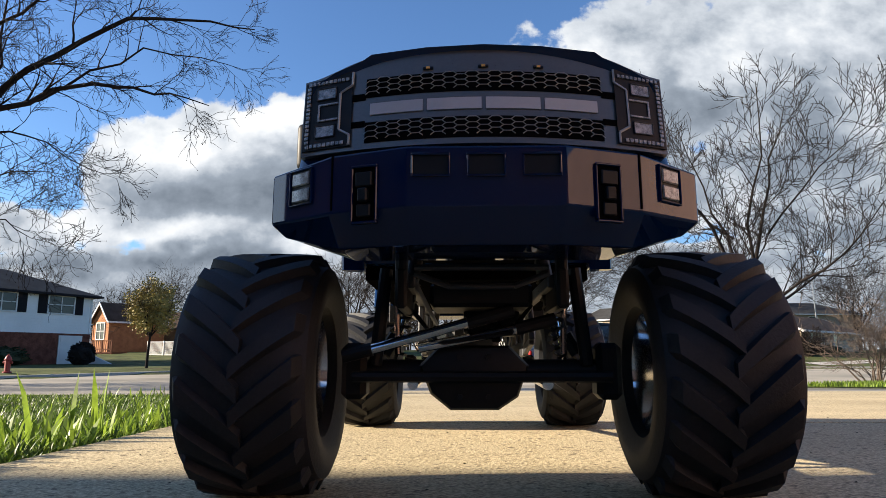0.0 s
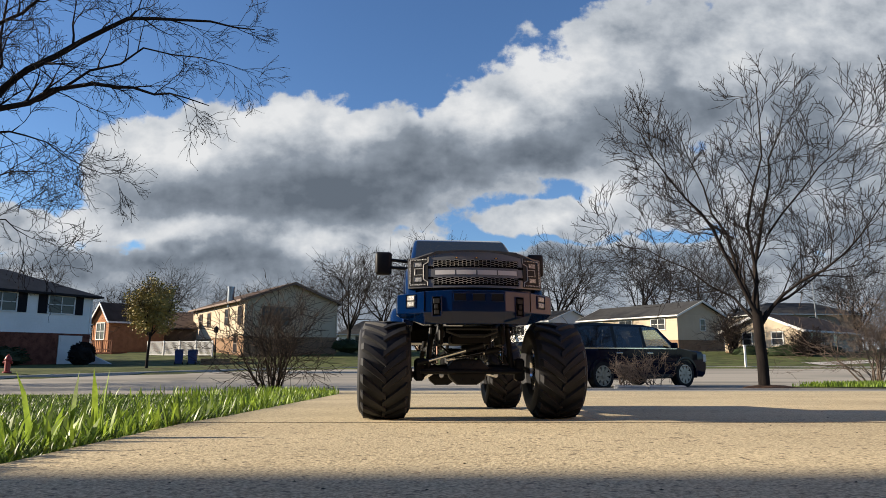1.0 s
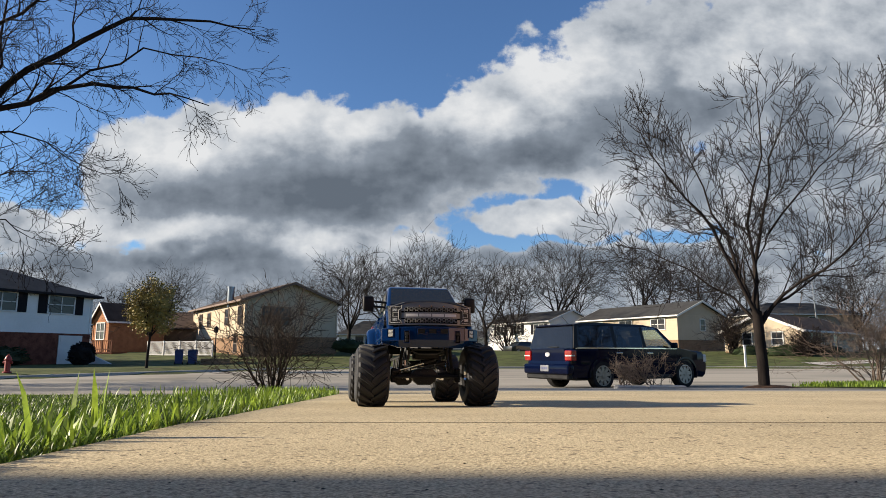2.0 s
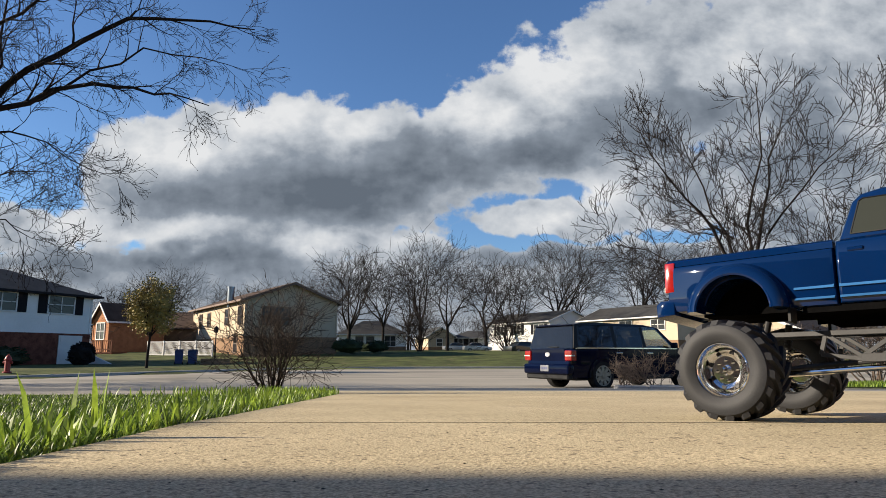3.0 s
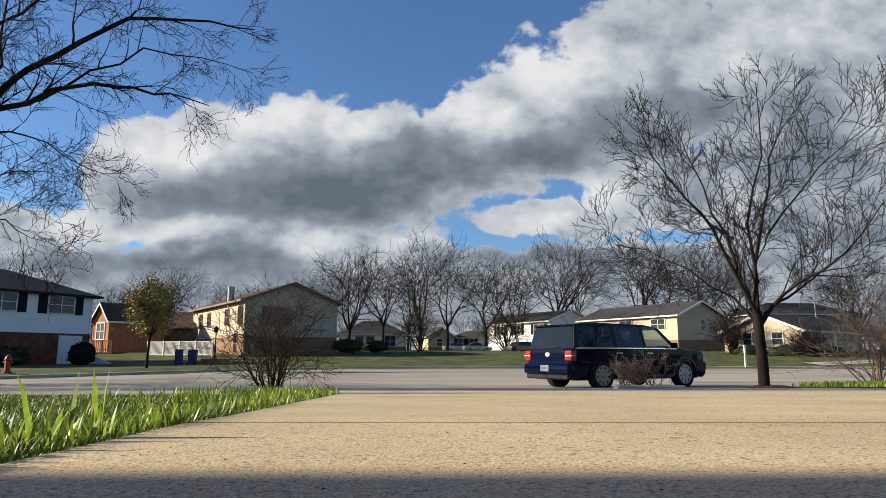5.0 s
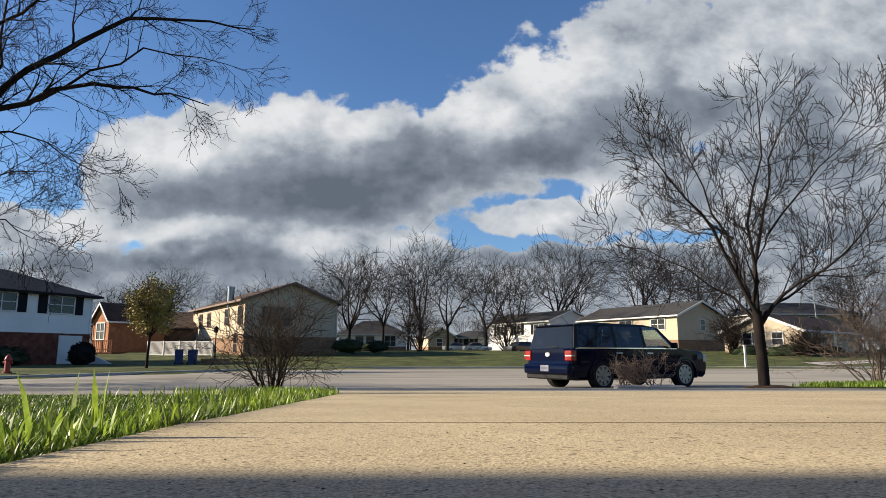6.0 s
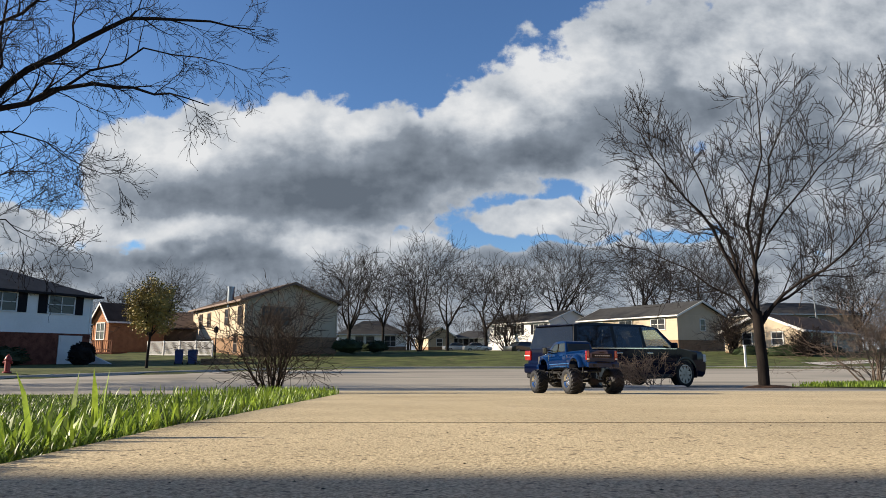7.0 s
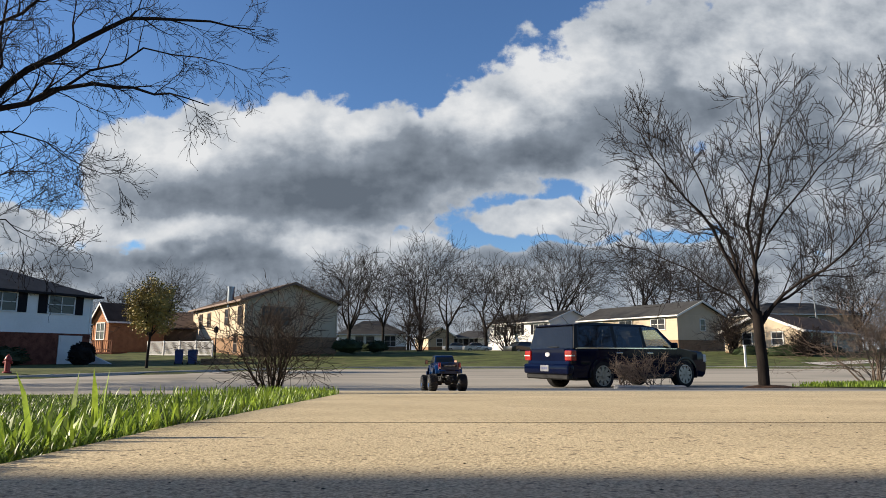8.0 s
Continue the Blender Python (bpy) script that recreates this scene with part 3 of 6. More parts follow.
def house(name, label, m, G, L, eave, rise, wall, roof, trim, low=None, low_h=0.0, hip=False, windows=(), over=0.5, door=None):
    """A house with its gable along local x at y = 0 and its length along y. windows: (wall, along, centre height, width, height, sashes, shutters)."""
    h = thing(name, label, "house", m)
    bm = boxb(0, G, 0, L, -1.0, eave)
    if not hip:
        prism(bm, [(0, eave), (G, eave), (G / 2, eave + rise)], 0, L, axis="y")
    part("wall", bm, wall, h)
    X, Y = Vector((1, 0, 0)), Vector((0, 1, 0))
    bm = bmesh.new()
    siding(bm, Vector((0, 0, 0)), X, G, low_h, eave, -Y)
    if not hip:
        siding(bm, Vector((0, 0, 0)), X, G, eave, eave + rise, -Y, top=lambda z: ((z - eave) / rise * G / 2, G - (z - eave) / rise * G / 2))
    siding(bm, Vector((0, 0, 0)), Y, L, low_h, eave, -X)
    siding(bm, Vector((G, 0, 0)), Y, L, low_h, eave, X)
    part("siding", bm, wall, h)
    if low_h:
        bm = bmesh.new()
        box(bm, -0.06, G + 0.06, -0.06, L + 0.06, -1.0, low_h)
        part("brick_base", bm, low, h)
    for x, y in ((0, 0), (G, 0), (0, L), (G, L)):
        part("corner_board", boxb(x - 0.07, x + 0.07, y - 0.07, y + 0.07, low_h, eave), wall, h)
    t = 0.16
    if hip:
        bm = bmesh.new()
        o = over
        run = min(G, L) / 2 * 0.9
        ridge = [(G / 2, run, eave + rise), (G / 2, L - run, eave + rise)] if L >= G else [(run, L / 2, eave + rise), (G - run, L / 2, eave + rise)]
        slopes = ((0, 1, 4), (1, 2, 5, 4), (2, 3, 5), (3, 0, 4, 5)) if L >= G else ((0, 1, 5, 4), (1, 2, 5), (2, 3, 4, 5), (3, 0, 4))
        pts = [(-o, -o, eave), (G + o, -o, eave), (G + o, L + o, eave), (-o, L + o, eave), *ridge]
        lo = [bm.verts.new((x, y, z - t)) for x, y, z in pts[:4]]
        v = [bm.verts.new(p) for p in pts]
        for f in slopes:
            bm.faces.new([v[i] for i in f])
        for i in range(4):
            bm.faces.new((lo[i], lo[(i + 1) % 4], v[(i + 1) % 4], v[i]))
        bm.faces.new(lo[::-1])
        rf = part("roof", bm, roof, h)
        for x0, x1, y0, y1 in ((-o - 0.1, G + o + 0.1, -o - 0.1, -o), (-o - 0.1, G + o + 0.1, L + o, L + o + 0.1), (-o - 0.1, -o, -o, L + o), (G + o, G + o + 0.1, -o, L + o)):
            part("gutter", boxb(x0, x1, y0, y1, eave - t, eave - 0.02), trim, rf)
    else:
        s = rise / (G / 2)
        bm = bmesh.new()
        for a, b in ((-over, G / 2), (G + over, G / 2)):
            za = eave - over * s
            prism(bm, [(a, za), (b, eave + rise), (b, eave + rise + t), (a, za + t)], -over, L + over, axis="y")
        rf = part("roof", bm, roof, h)
        for y0, y1 in ((-over - 0.05, -over + 0.0), (L + over, L + over + 0.05)):
            for a, b in ((-over, G / 2), (G + over, G / 2)):
                za = eave - over * s
                part("rake_board", prismb([(a, za - 0.09), (b, eave + rise - 0.09), (b, eave + rise + t), (a, za + t)], y0, y1, axis="y"), trim, rf)
        for x in (-over - 0.1, G + over):
            part("gutter", boxb(x, x + 0.1, -over, L + over, eave - over * s - 0.02, eave - over * s + t), trim, rf)
    for wl, along, zc, w, hh, sash, sh in windows:
        if wl == "g":
            mm = pose(along, -0.02, zc) @ pose(0, 0, 0, 0, 0, 180)
        elif wl == "l":
            mm = pose(-0.02, along, zc) @ pose(0, 0, 0, 0, 0, 90)
        else:
            mm = pose(G + 0.02, along, zc) @ pose(0, 0, 0, 0, 0, -90)
        window(h, mm, w, hh, M["trim_white"] if trim is M["shutter"] else trim, sh, sash)
    if door:
        wl, along, w, hh, z0, mat = door
        bm = boxb(-w / 2, w / 2, 0, 0.07, 0, hh)
        for i in range(4):
            box(bm, -w / 2 + 0.12, w / 2 - 0.12, 0.07, 0.09, hh * (i + 0.12) / 4, hh * (i + 0.88) / 4)
        d = part("door", bm, mat, h)
        d.matrix_basis = (pose(along, -0.06, z0) @ pose(0, 0, 0, 0, 0, 180)) if wl == "g" else (pose(-0.06, along, z0) @ pose(0, 0, 0, 0, 0, 90)) if wl == "l" else (pose(G + 0.06, along, z0) @ pose(0, 0, 0, 0, 0, -90))
    return h


def hill(x, y):
    return lawn_z(x, y)


def build_houses():
    # yellow two-storey house with its gable to the road
    bz = 0.2
    house("house", "cream two-storey house with brown gable roof", pose(-18.0, 59.4, bz, 0, 0, 34), 9.0, 19, 4.9, 1.65, M["siding_cream"], M["shingle_brown"], M["trim_brown"], M["brick_tan"], 1.55,
          windows=[("g", 2.9, 3.45, 2.6, 1.6, 3, False), ("l", 1.3, 3.5, 1.2, 1.6, 1, False), ("l", 5.6, 3.5, 1.2, 1.5, 1, False), ("l", 12.2, 3.5, 1.1, 1.4, 1, False), ("l", 15.6, 3.5, 1.1, 1.4, 1, False), ("l", 2.4, 0.9, 1.0, 1.6, 1, False)])
    # white split-level house with black shutters
    f = -27.0
    fx, fy = Vector((math.cos(radians(f)), math.sin(radians(f)), 0)), Vector((-math.sin(radians(f)), math.cos(radians(f)), 0))
    G, L = 9.0, 17.0
    o = Vector((-27.1, 50.2, 0)) - fx * G - fy * L
    house("house", "white split-level house with black shutters over red brick", pose(o.x, o.y, -0.72, 0, 0, f), G, L, 5.25, 1.9, M["siding_white"], M["shingle_grey"], M["shutter"], M["brick"], 2.35, hip=True, over=0.5,
          windows=[("r", L - 2.4, 4.42, 1.9, 1.2, 2, True), ("r", L - 6.6, 4.42, 1.9, 1.2, 2, True), ("r", L - 10.6, 4.42, 1.9, 1.2, 2, True)],
          door=("r", L - 1.5, 1.8, 2.2, 0.0, M["trim_white"]))
    # cream house with grey roof past the parked car
    house("house", "cream two-storey house with grey roof over tan brick", pose(29.0, 81, -0.1, 0, 0, 30), 8.6, 17.5, 5.1, 1.75, M["siding_cream"], M["shingle_grey"], M["trim_white"], M["brick_tan"], 2.0,
          windows=[("l", 3.0, 4.0, 2.2, 1.3, 2, False), ("l", 8.6, 4.0, 2.2, 1.3, 2, False), ("l", 14.0, 4.0, 2.0, 1.2, 2, False), ("g", 4.6, 3.9, 0.8, 1.4, 1, False)])
    # pale house farther on
    house("house", "pale two-storey house with dark roof behind bare shrubs", pose(15.8, 97, 0.0, 0, 0, 30), 8.4, 16.5, 5.1, 1.6, M["siding_white"], M["shingle_grey"], M["trim_white"], M["siding_white"], 2.0,
          windows=[("l", 2.5, 3.9, 2.4, 1.4, 2, True), ("l", 8.0, 3.9, 2.0, 1.4, 2, True), ("l", 12.6, 3.9, 2.0, 1.4, 2, True), ("l", 5.0, 1.2, 1.2, 1.6, 1, False)])
    # low ranch house at the end of the road
    house("house", "low cream ranch house with a dark roof", pose(-2.6, 118, 0.55, 0, 0, 12), 4.6, 13.5, 2.9, 1.5, M["siding_cream"], M["shingle_grey"], M["trim_white"], M["brick_tan"], 0.9,
          windows=[("g", 2.0, 1.7, 1.0, 1.2, 1, False)])
    house("house", "grey ranch house with a low dark roof", pose(1.6, 120, 0.55, 0, 0, 0), 11.0, 7.0, 2.6, 1.4, M["siding_white"], M["shingle_grey"], M["trim_white"], M["brick_tan"], 0.9, hip=True,
          windows=[("g", 1.6, 1.6, 0.8, 1.5, 1, True), ("g", 3.6, 1.6, 0.8, 1.5, 1, True), ("g", 8.0, 1.6, 1.5, 1.3, 2, False)])
    house("house", "low white house with a porch under bare trees", pose(-15.5, 98, 0.5, 0, 0, 8), 10, 8, 2.6, 2.2, M["siding_white"], M["shingle_grey"], M["trim_white"], M["brick_tan"], 0.8, hip=True,
          windows=[("g", 3.0, 1.6, 1.2, 1.4, 1, False), ("g", 4.6, 1.6, 1.2, 1.4, 1, False), ("g", 7.6, 1.6, 1.6, 1.5, 2, False)])
    # cream bungalow with white rakes
    house("house", "cream bungalow with brown roof and white gable trim", pose(28.4, 66.0, -0.35, 0, 0, -48), 7.1, 16, 2.75, 1.55, M["siding_cream"], M["shingle_brown"], M["trim_white"], M["brick_tan"], 0.75, over=0.45,
          windows=[("g", 2.2, 1.95, 0.8, 1.1, 1, False), ("g", 5.0, 1.95, 0.95, 1.15, 1, False), ("r", 2.6, 1.8, 0.9, 1.3, 1, False), ("r", 5.2, 1.8, 0.7, 1.3, 1, False), ("r", 9.0, 1.8, 1.2, 1.3, 1, False)])
    house("house", "tan house with a dark hipped roof, standing behind others", pose(44.5, 92, 0.2, 0, 0, 5), 15, 9, 5.6, 1.9, M["siding_tan"], M["shingle_grey"], M["trim_white"], M["brick_tan"], 2.0, hip=True,
          windows=[("g", 2.2, 4.6, 1.2, 1.1, 1, False), ("g", 8.0, 4.6, 1.2, 1.1, 1, False)])
    # brick cottage with a timber deck
    house("house", "brown brick house with a small sunlit gable", pose(-36.2, 67.9, -0.25, 0, 0, -35), 3.0, 6, 3.9, 1.6, M["brick_orange"], M["shingle_brown"], M["trim_white"], M["brick_orange"], 2.0, over=0.35,
          windows=[("g", 1.5, 2.7, 1.5, 1.6, 2, False)])
    house("house", "brown brick house with a low brown roof", pose(-35.8, 73, -0.25, 0, 0, 6), 12.5, 8, 3.3, 2.0, M["brick_tan"], M["shingle_brown"], M["trim_brown"], M["brick_tan"], 1.0, hip=True,
          windows=[("g", 10, 1.9, 1.6, 1.2, 2, False)])
    # the house behind the film camera: closes the place and casts its shade over the apron
    wing = thing("near_house", "tan brick house wall beside the driveway", "house")
    part("wall", boxb(-14, -5.2, -12, 0.405, -0.2, 3.4), M["brick_near"], wing)
    part("wall", boxb(-5.2, 9.0, -15, -6.6, -0.2, 2.9), M["brick_near"], wing)
    part("wall", boxb(4.8, 9.0, -6.6, 2.0, -0.2, 2.8), M["siding_near"], wing)
    part("roof", boxb(-14.2, -5.2, -12, 0.415, 3.4, 3.6), M["shingle_brown"], wing)
    part("roof", prismb([(-15.4, 2.9), (-6.2, 2.9), (-10.8, 4.6)], -5.4, 9.2), M["shingle_brown"], wing)
    bm = bmesh.new()
    for i in range(4):
        box(bm, -1.9, 2.9, -6.6, -6.56, 0.02 + i * 0.54, 0.54 + i * 0.54, 0.01)
    part("garage_door", bm, M["siding_tan"], wing)
    for x in (-42, 22, 40):
        side = thing("near_house", "plain tan house wall along the street", "house", pose(x, -13, 0))
        part("wall", boxb(0, 14, 0, 9, -0.3, 5.2), M["siding_tan"], side)
        part("roof", prismb([(-0.4, 5.2), (9.4, 5.2), (4.5, 7.6)], -0.4, 14.4), M["shingle_brown"], side)


build_houses()
# ---------------------------------------------------------------- trees and plants
class Wood:
    """Collects tapered tubes for limbs and twigs."""

    def __init__(self, seed):
        self.rng = random.Random(seed)
        self.limb, self.twig = ([], []), ([], [])
        self.bud = 0.0

    def tube(self, store, pts, r0, r1, seg):
        vs, fs = store
        n = len(pts)
        base = len(vs)
        for i, p in enumerate(pts):
            d = (pts[min(i + 1, n - 1)] - pts[max(i - 1, 0)])
            d.normalize()
            a = d.orthogonal().normalized()
            b = d.cross(a)
            r = r0 + (r1 - r0) * i / (n - 1)
            for k in range(seg):
                c, s = math.cos(k * math.tau / seg), math.sin(k * math.tau / seg)
                vs.append(tuple(p + (a * c + b * s) * r))
        for i in range(n - 1):
            for k in range(seg):
                p, q = base + i * seg + k, base + i * seg + (k + 1) % seg
                fs.append((p, q, q + seg, p + seg))

    def side(self, d, angle):
        a = d.orthogonal().normalized()
        a.rotate(Matrix.Rotation(self.rng.uniform(0, math.tau), 3, d))
        return (d * math.cos(angle) + a * math.sin(angle)).normalized()

    def grow(self, start, d, length, r, level, rise=0.25, kids=(6, 6, 5), spread=(35, 60), wob=0.16, thin=0.012):
        """One branch and, below the last level, its side branches."""
        rg = self.rng
        n = 5 if level else 4
        pts, p = [start.copy()], start.copy()
        d = d.copy()
        for i in range(n):
            d = (d + Vector((rg.gauss(0, wob), rg.gauss(0, wob), rg.gauss(0, wob) + rise * 0.22))).normalized()
            p = p + d * length / n
            pts.append(p.copy())
        self.shoot(pts, r, level, rise, kids, spread, wob, thin, length)

    def shoot(self, pts, r, level, rise, kids, spread, wob, thin, length):
        rg = self.rng
        end = max(thin * 0.5, r * (0.12 if level > 2 else 0.3 if level else 0.4))
        self.tube(self.limb if level >= 3 else self.twig, pts, r, end, 7 if r > 0.04 else 4 if level >= 1 else 3)
        if level == 0:
            if self.bud:
                for p in (pts[-1],):
                    u = self.bud * rg.uniform(0.6, 1.2)
                    self.tube(self.twig, [p + Vector((0, 0, -u)), p, p + Vector((0, 0, u))], u, u * 0.8, 4)
            return
        k = kids[level - 1]
        for i in range(k):
            t = 0.22 + 0.78 * (i + rg.random()) / k
            f = t * (len(pts) - 1)
            j = min(int(f), len(pts) - 2)
            p = pts[j].lerp(pts[j + 1], f - j)
            d = (pts[j + 1] - pts[j]).normalized()
            rr = (r + (end - r) * t) * rg.uniform(0.45, 0.68)
            ll = length * rg.uniform(0.55, 0.95) * (1.10 - 0.45 * t)
            self.grow(p, self.side(d, radians(rg.uniform(*spread))), ll, max(thin, rr) if level > 1 else thin, level - 1, rise, kids, spread, wob, thin)

    def mesh(self, store, name, mat):
        me = bpy.data.meshes.new(name)
        me.from_pydata(store[0], [], store[1])
        me.polygons.foreach_set("use_smooth", [True] * len(me.polygons))
        me.materials.append(mat)
        return me

    def finish(self, name, label, category, m, mat, mat_twig, group="", crown="crown"):
        t = thing(name, label, category, m, group)
        for part_name, store, mt in (("trunk", self.limb, mat), (crown, self.twig, mat_twig)):
            if store[0]:
                o = new(part_name, self.mesh(store, part_name, mt))
                o.parent = t
        return t


def street_tree():
    w = Wood(3)
    rg = w.rng
    w.tube(w.limb, [Vector(p) for p in ((0, 0, -0.1), (0, 0, 0.1), (0.0, 0, 0.5), (-0.02, 0, 1.0), (-0.03, 0, 1.3), (-0.04, 0, 1.62))], 0.118, 0.100, 14)
    limbs = [([(-0.05, 1.3), (-0.24, 1.75), (-0.79, 2.99), (-1.27, 3.69), (-1.91, 4.39), (-2.6, 5.6)], 0.062, -0.5),
             ([(-0.05, 1.3), (-0.15, 2.0), (-0.39, 3.37), (-0.78, 4.52), (-1.28, 6.1)], 0.058, 0.6),
             ([(-0.04, 1.3), (-0.04, 2.25), (-0.16, 3.5), (0.24, 5.0), (0.15, 6.7)], 0.058, -0.3),
             ([(-0.03, 1.3), (0.17, 2.62), (0.47, 3.88), (0.88, 5.2), (1.5, 6.8)], 0.062, 0.8),
             ([(-0.02, 1.3), (0.39, 1.94), (1.11, 2.43), (1.79, 3.12), (2.7, 4.3)], 0.052, -1.0),
             ([(-0.02, 1.25), (0.5, 1.82), (1.33, 2.19), (2.12, 2.68), (3.1, 3.4)], 0.050, 1.1),
             ([(-0.06, 1.4), (-0.4, 1.94), (-1.21, 2.62), (-2.05, 3.1), (-3.0, 3.5)], 0.042, 1.0),
             ([(-0.4, 3.2), (-0.9, 3.9), (-1.4, 4.9), (-1.9, 5.9)], 0.03, 1.3),
             ([(0.3, 3.3), (0.9, 4.2), (1.6, 5.0), (2.3, 5.8)], 0.03, -1.3)]
    for line, r, dy in limbs:
        pts = []
        for i, (x, z) in enumerate(line):
            t = i / (len(line) - 1)
            pts.append(Vector((x + rg.gauss(0, 0.03), dy * t * 1.2, z)))
        fine = [pts[0]]
        for a, b in zip(pts, pts[1:]):
            fine += [a.lerp(b, 0.5) + Vector((rg.gauss(0, 0.05), rg.gauss(0, 0.05), rg.gauss(0, 0.04))), b]
        w.shoot(fine, r * 0.92, 4, 0.34, (2, 3, 5, 10), (24, 56), 0.16, 0.0072, 1.65)
    return w.finish("tree", "bare street tree with a vase of fine spring twigs", "tree", pose(6.80, 14.05, drive_z(14.05)), M["bark"], M["twig"])


def overhang_tree():
    """A large tree off to one side whose boughs reach over the lawn."""
    w = Wood(11)
    w.bud = 0.0052
    rg = w.rng
    w.tube(w.limb, [Vector(p) for p in ((-10.2, 9.3, -0.6), (-10.1, 9.3, 0.5), (-9.8, 9.2, 1.8), (-9.0, 9.1, 2.6), (-7.6, 9.0, 3.1))], 0.30, 0.12, 12)
    w.tube(w.limb, [Vector(p) for p in ((-9.9, 9.25, 1.5), (-9.6, 9.2, 3.0), (-9.2, 9.1, 4.8), (-9.0, 9.0, 7.5))], 0.22, 0.06, 10)
    limbs = [([(-7.9, 3.05), (-7.14, 3.34), (-6.43, 3.62), (-5.72, 3.9), (-5.11, 4.0), (-4.53, 3.94), (-3.99, 3.85), (-3.4, 3.66)], 0.058, 0.0),
             ([(-7.9, 2.9), (-7.13, 3.3), (-6.47, 3.99), (-5.78, 4.51), (-5.07, 4.98), (-4.41, 5.16), (-3.57, 5.14), (-2.9, 5.03)], 0.07, 0.4),
             ([(-8.4, 3.4), (-7.25, 4.25), (-6.56, 4.78), (-5.77, 5.23), (-4.96, 5.69)], 0.05, -0.5),
             ([(-7.9, 3.0), (-7.13, 3.3), (-6.4, 3.34), (-5.9, 3.21), (-5.38, 2.87), (-4.9, 2.7)], 0.026, 0.6),
             ([(-8.6, 2.4), (-7.03, 2.46), (-6.31, 2.56), (-5.84, 2.62), (-5.2, 2.54)], 0.022, -0.3),
             ([(-8.6, 2.1), (-6.96, 1.95), (-6.26, 2.0), (-5.91, 1.74), (-5.54, 1.6)], 0.018, 0.3),
             ([(-7.5, 3.1), (-6.86, 3.4), (-6.42, 4.25), (-6.43, 5.14), (-6.34, 5.88)], 0.04, -0.2),
             ([(-6.5, 3.6), (-5.96, 3.81), (-5.35, 4.34), (-4.64, 4.78), (-3.79, 4.69), (-3.0, 4.5)], 0.03, 0.9)]
    for line, r, dy in limbs:
        pts = [Vector((x, 9.0 + dy * i / len(line), z)) for i, (x, z) in enumerate(line)]
        fine = [pts[0]]
        for a, b in zip(pts, pts[1:]):
            fine += [a.lerp(b, 0.5) + Vector((rg.gauss(0, 0.03), rg.gauss(0, 0.05), rg.gauss(0, 0.03))), b]
        w.shoot(fine, r, 4, 0.0, (2, 3, 5, 9), (22, 56), 0.15, 0.0040, 1.05)
    return w.finish("tree", "large bare tree with budding boughs over the lawn", "tree", pose(0, 0, 0), M["bark"], M["twig"])


def far_tree(seed, height, label="bare winter tree behind the houses"):
    w = Wood(seed)
    rg = w.rng
    h = height
    fork = h * rg.uniform(0.18, 0.3)
    w.tube(w.limb, [Vector((0, 0, -0.6)), Vector((0.05, 0, fork * 0.5)), Vector((rg.gauss(0, 0.1), 0, fork + 0.3))], h * 0.021, h * 0.016, 8)
    n = rg.randint(4, 6)
    for i in range(n):
        a = i * math.tau / n + rg.random()
        lean = rg.uniform(0.35, 1.0)
        d = Vector((math.cos(a) * lean, math.sin(a) * lean, 1)).normalized()
        w.grow(Vector((0, 0, fork)), d, h * rg.uniform(0.50, 0.68), h * 0.0125, 3, 0.22, (3, 5, 7), (26, 58), 0.19, 0.020)
    return w.finish("tree", label, "tree", pose(0, 0, 0), M["bark_far"], M["bark_far"], "bare trees behind the houses")


def twig_bush(seed, label, m, height, spread, stems, thin=0.0022, lean=0.5, group="", mat="twig"):
    w = Wood(seed)
    rg = w.rng
    for i in range(stems):
        a = rg.uniform(0, math.tau)
        ln = rg.uniform(0.05, lean)
        d = Vector((math.cos(a) * ln, math.sin(a) * ln, 1)).normalized()
        q = Vector((math.cos(a), math.sin(a), 0)) * spread * 0.12 * rg.random() + Vector((0, 0, -0.03))
        w.grow(q, d, height * rg.uniform(0.6, 1.0), thin * rg.uniform(3.0, 5.5), 3, 0.1, (3, 3, 5), (20, 60), 0.15, thin)
    t = w.finish("shrub", label, "shrub", m, M[mat], M[mat], group)
    return t


def leaf_cluster(count, radius, size, seed, squash=(1, 1, 1), shell=0.5):
    """A crown of many small leaves, uneven and open."""
    rg = random.Random(seed)
    vs, fs = [], []
    for _ in range(count):
        d = Vector((rg.gauss(0, 1), rg.gauss(0, 1), rg.gauss(0, 1))).normalized()
        lump = 0.75 + 0.5 * noise.noise(d * 2.3 + Vector((seed, 0, 0)))
        p = d * radius * lump * (shell + (1 - shell) * rg.random() ** 0.5)
        p = Vector((p.x * squash[0], p.y * squash[1], p.z * squash[2]))
        a = Vector((rg.gauss(0, 1), rg.gauss(0, 1), rg.gauss(0, 1))).normalized()
        b = a.orthogonal().normalized()
        s = size * rg.uniform(0.6, 1.4)
        i = len(vs)
        vs += [tuple(p + a * s), tuple(p + b * s * 0.5), tuple(p - a * s), tuple(p - b * s * 0.5)]
        fs.append((i, i + 1, i + 2, i + 3))
    return vs, fs


def leaf_part(name, vs, fs, mat, parent, m=None):
    me = bpy.data.meshes.new(name)
    me.from_pydata(vs, [], fs)
    me.materials.append(mat)
    o = new(name, me)
    o.parent = parent
    if m is not None:
        o.matrix_basis = m
    return o


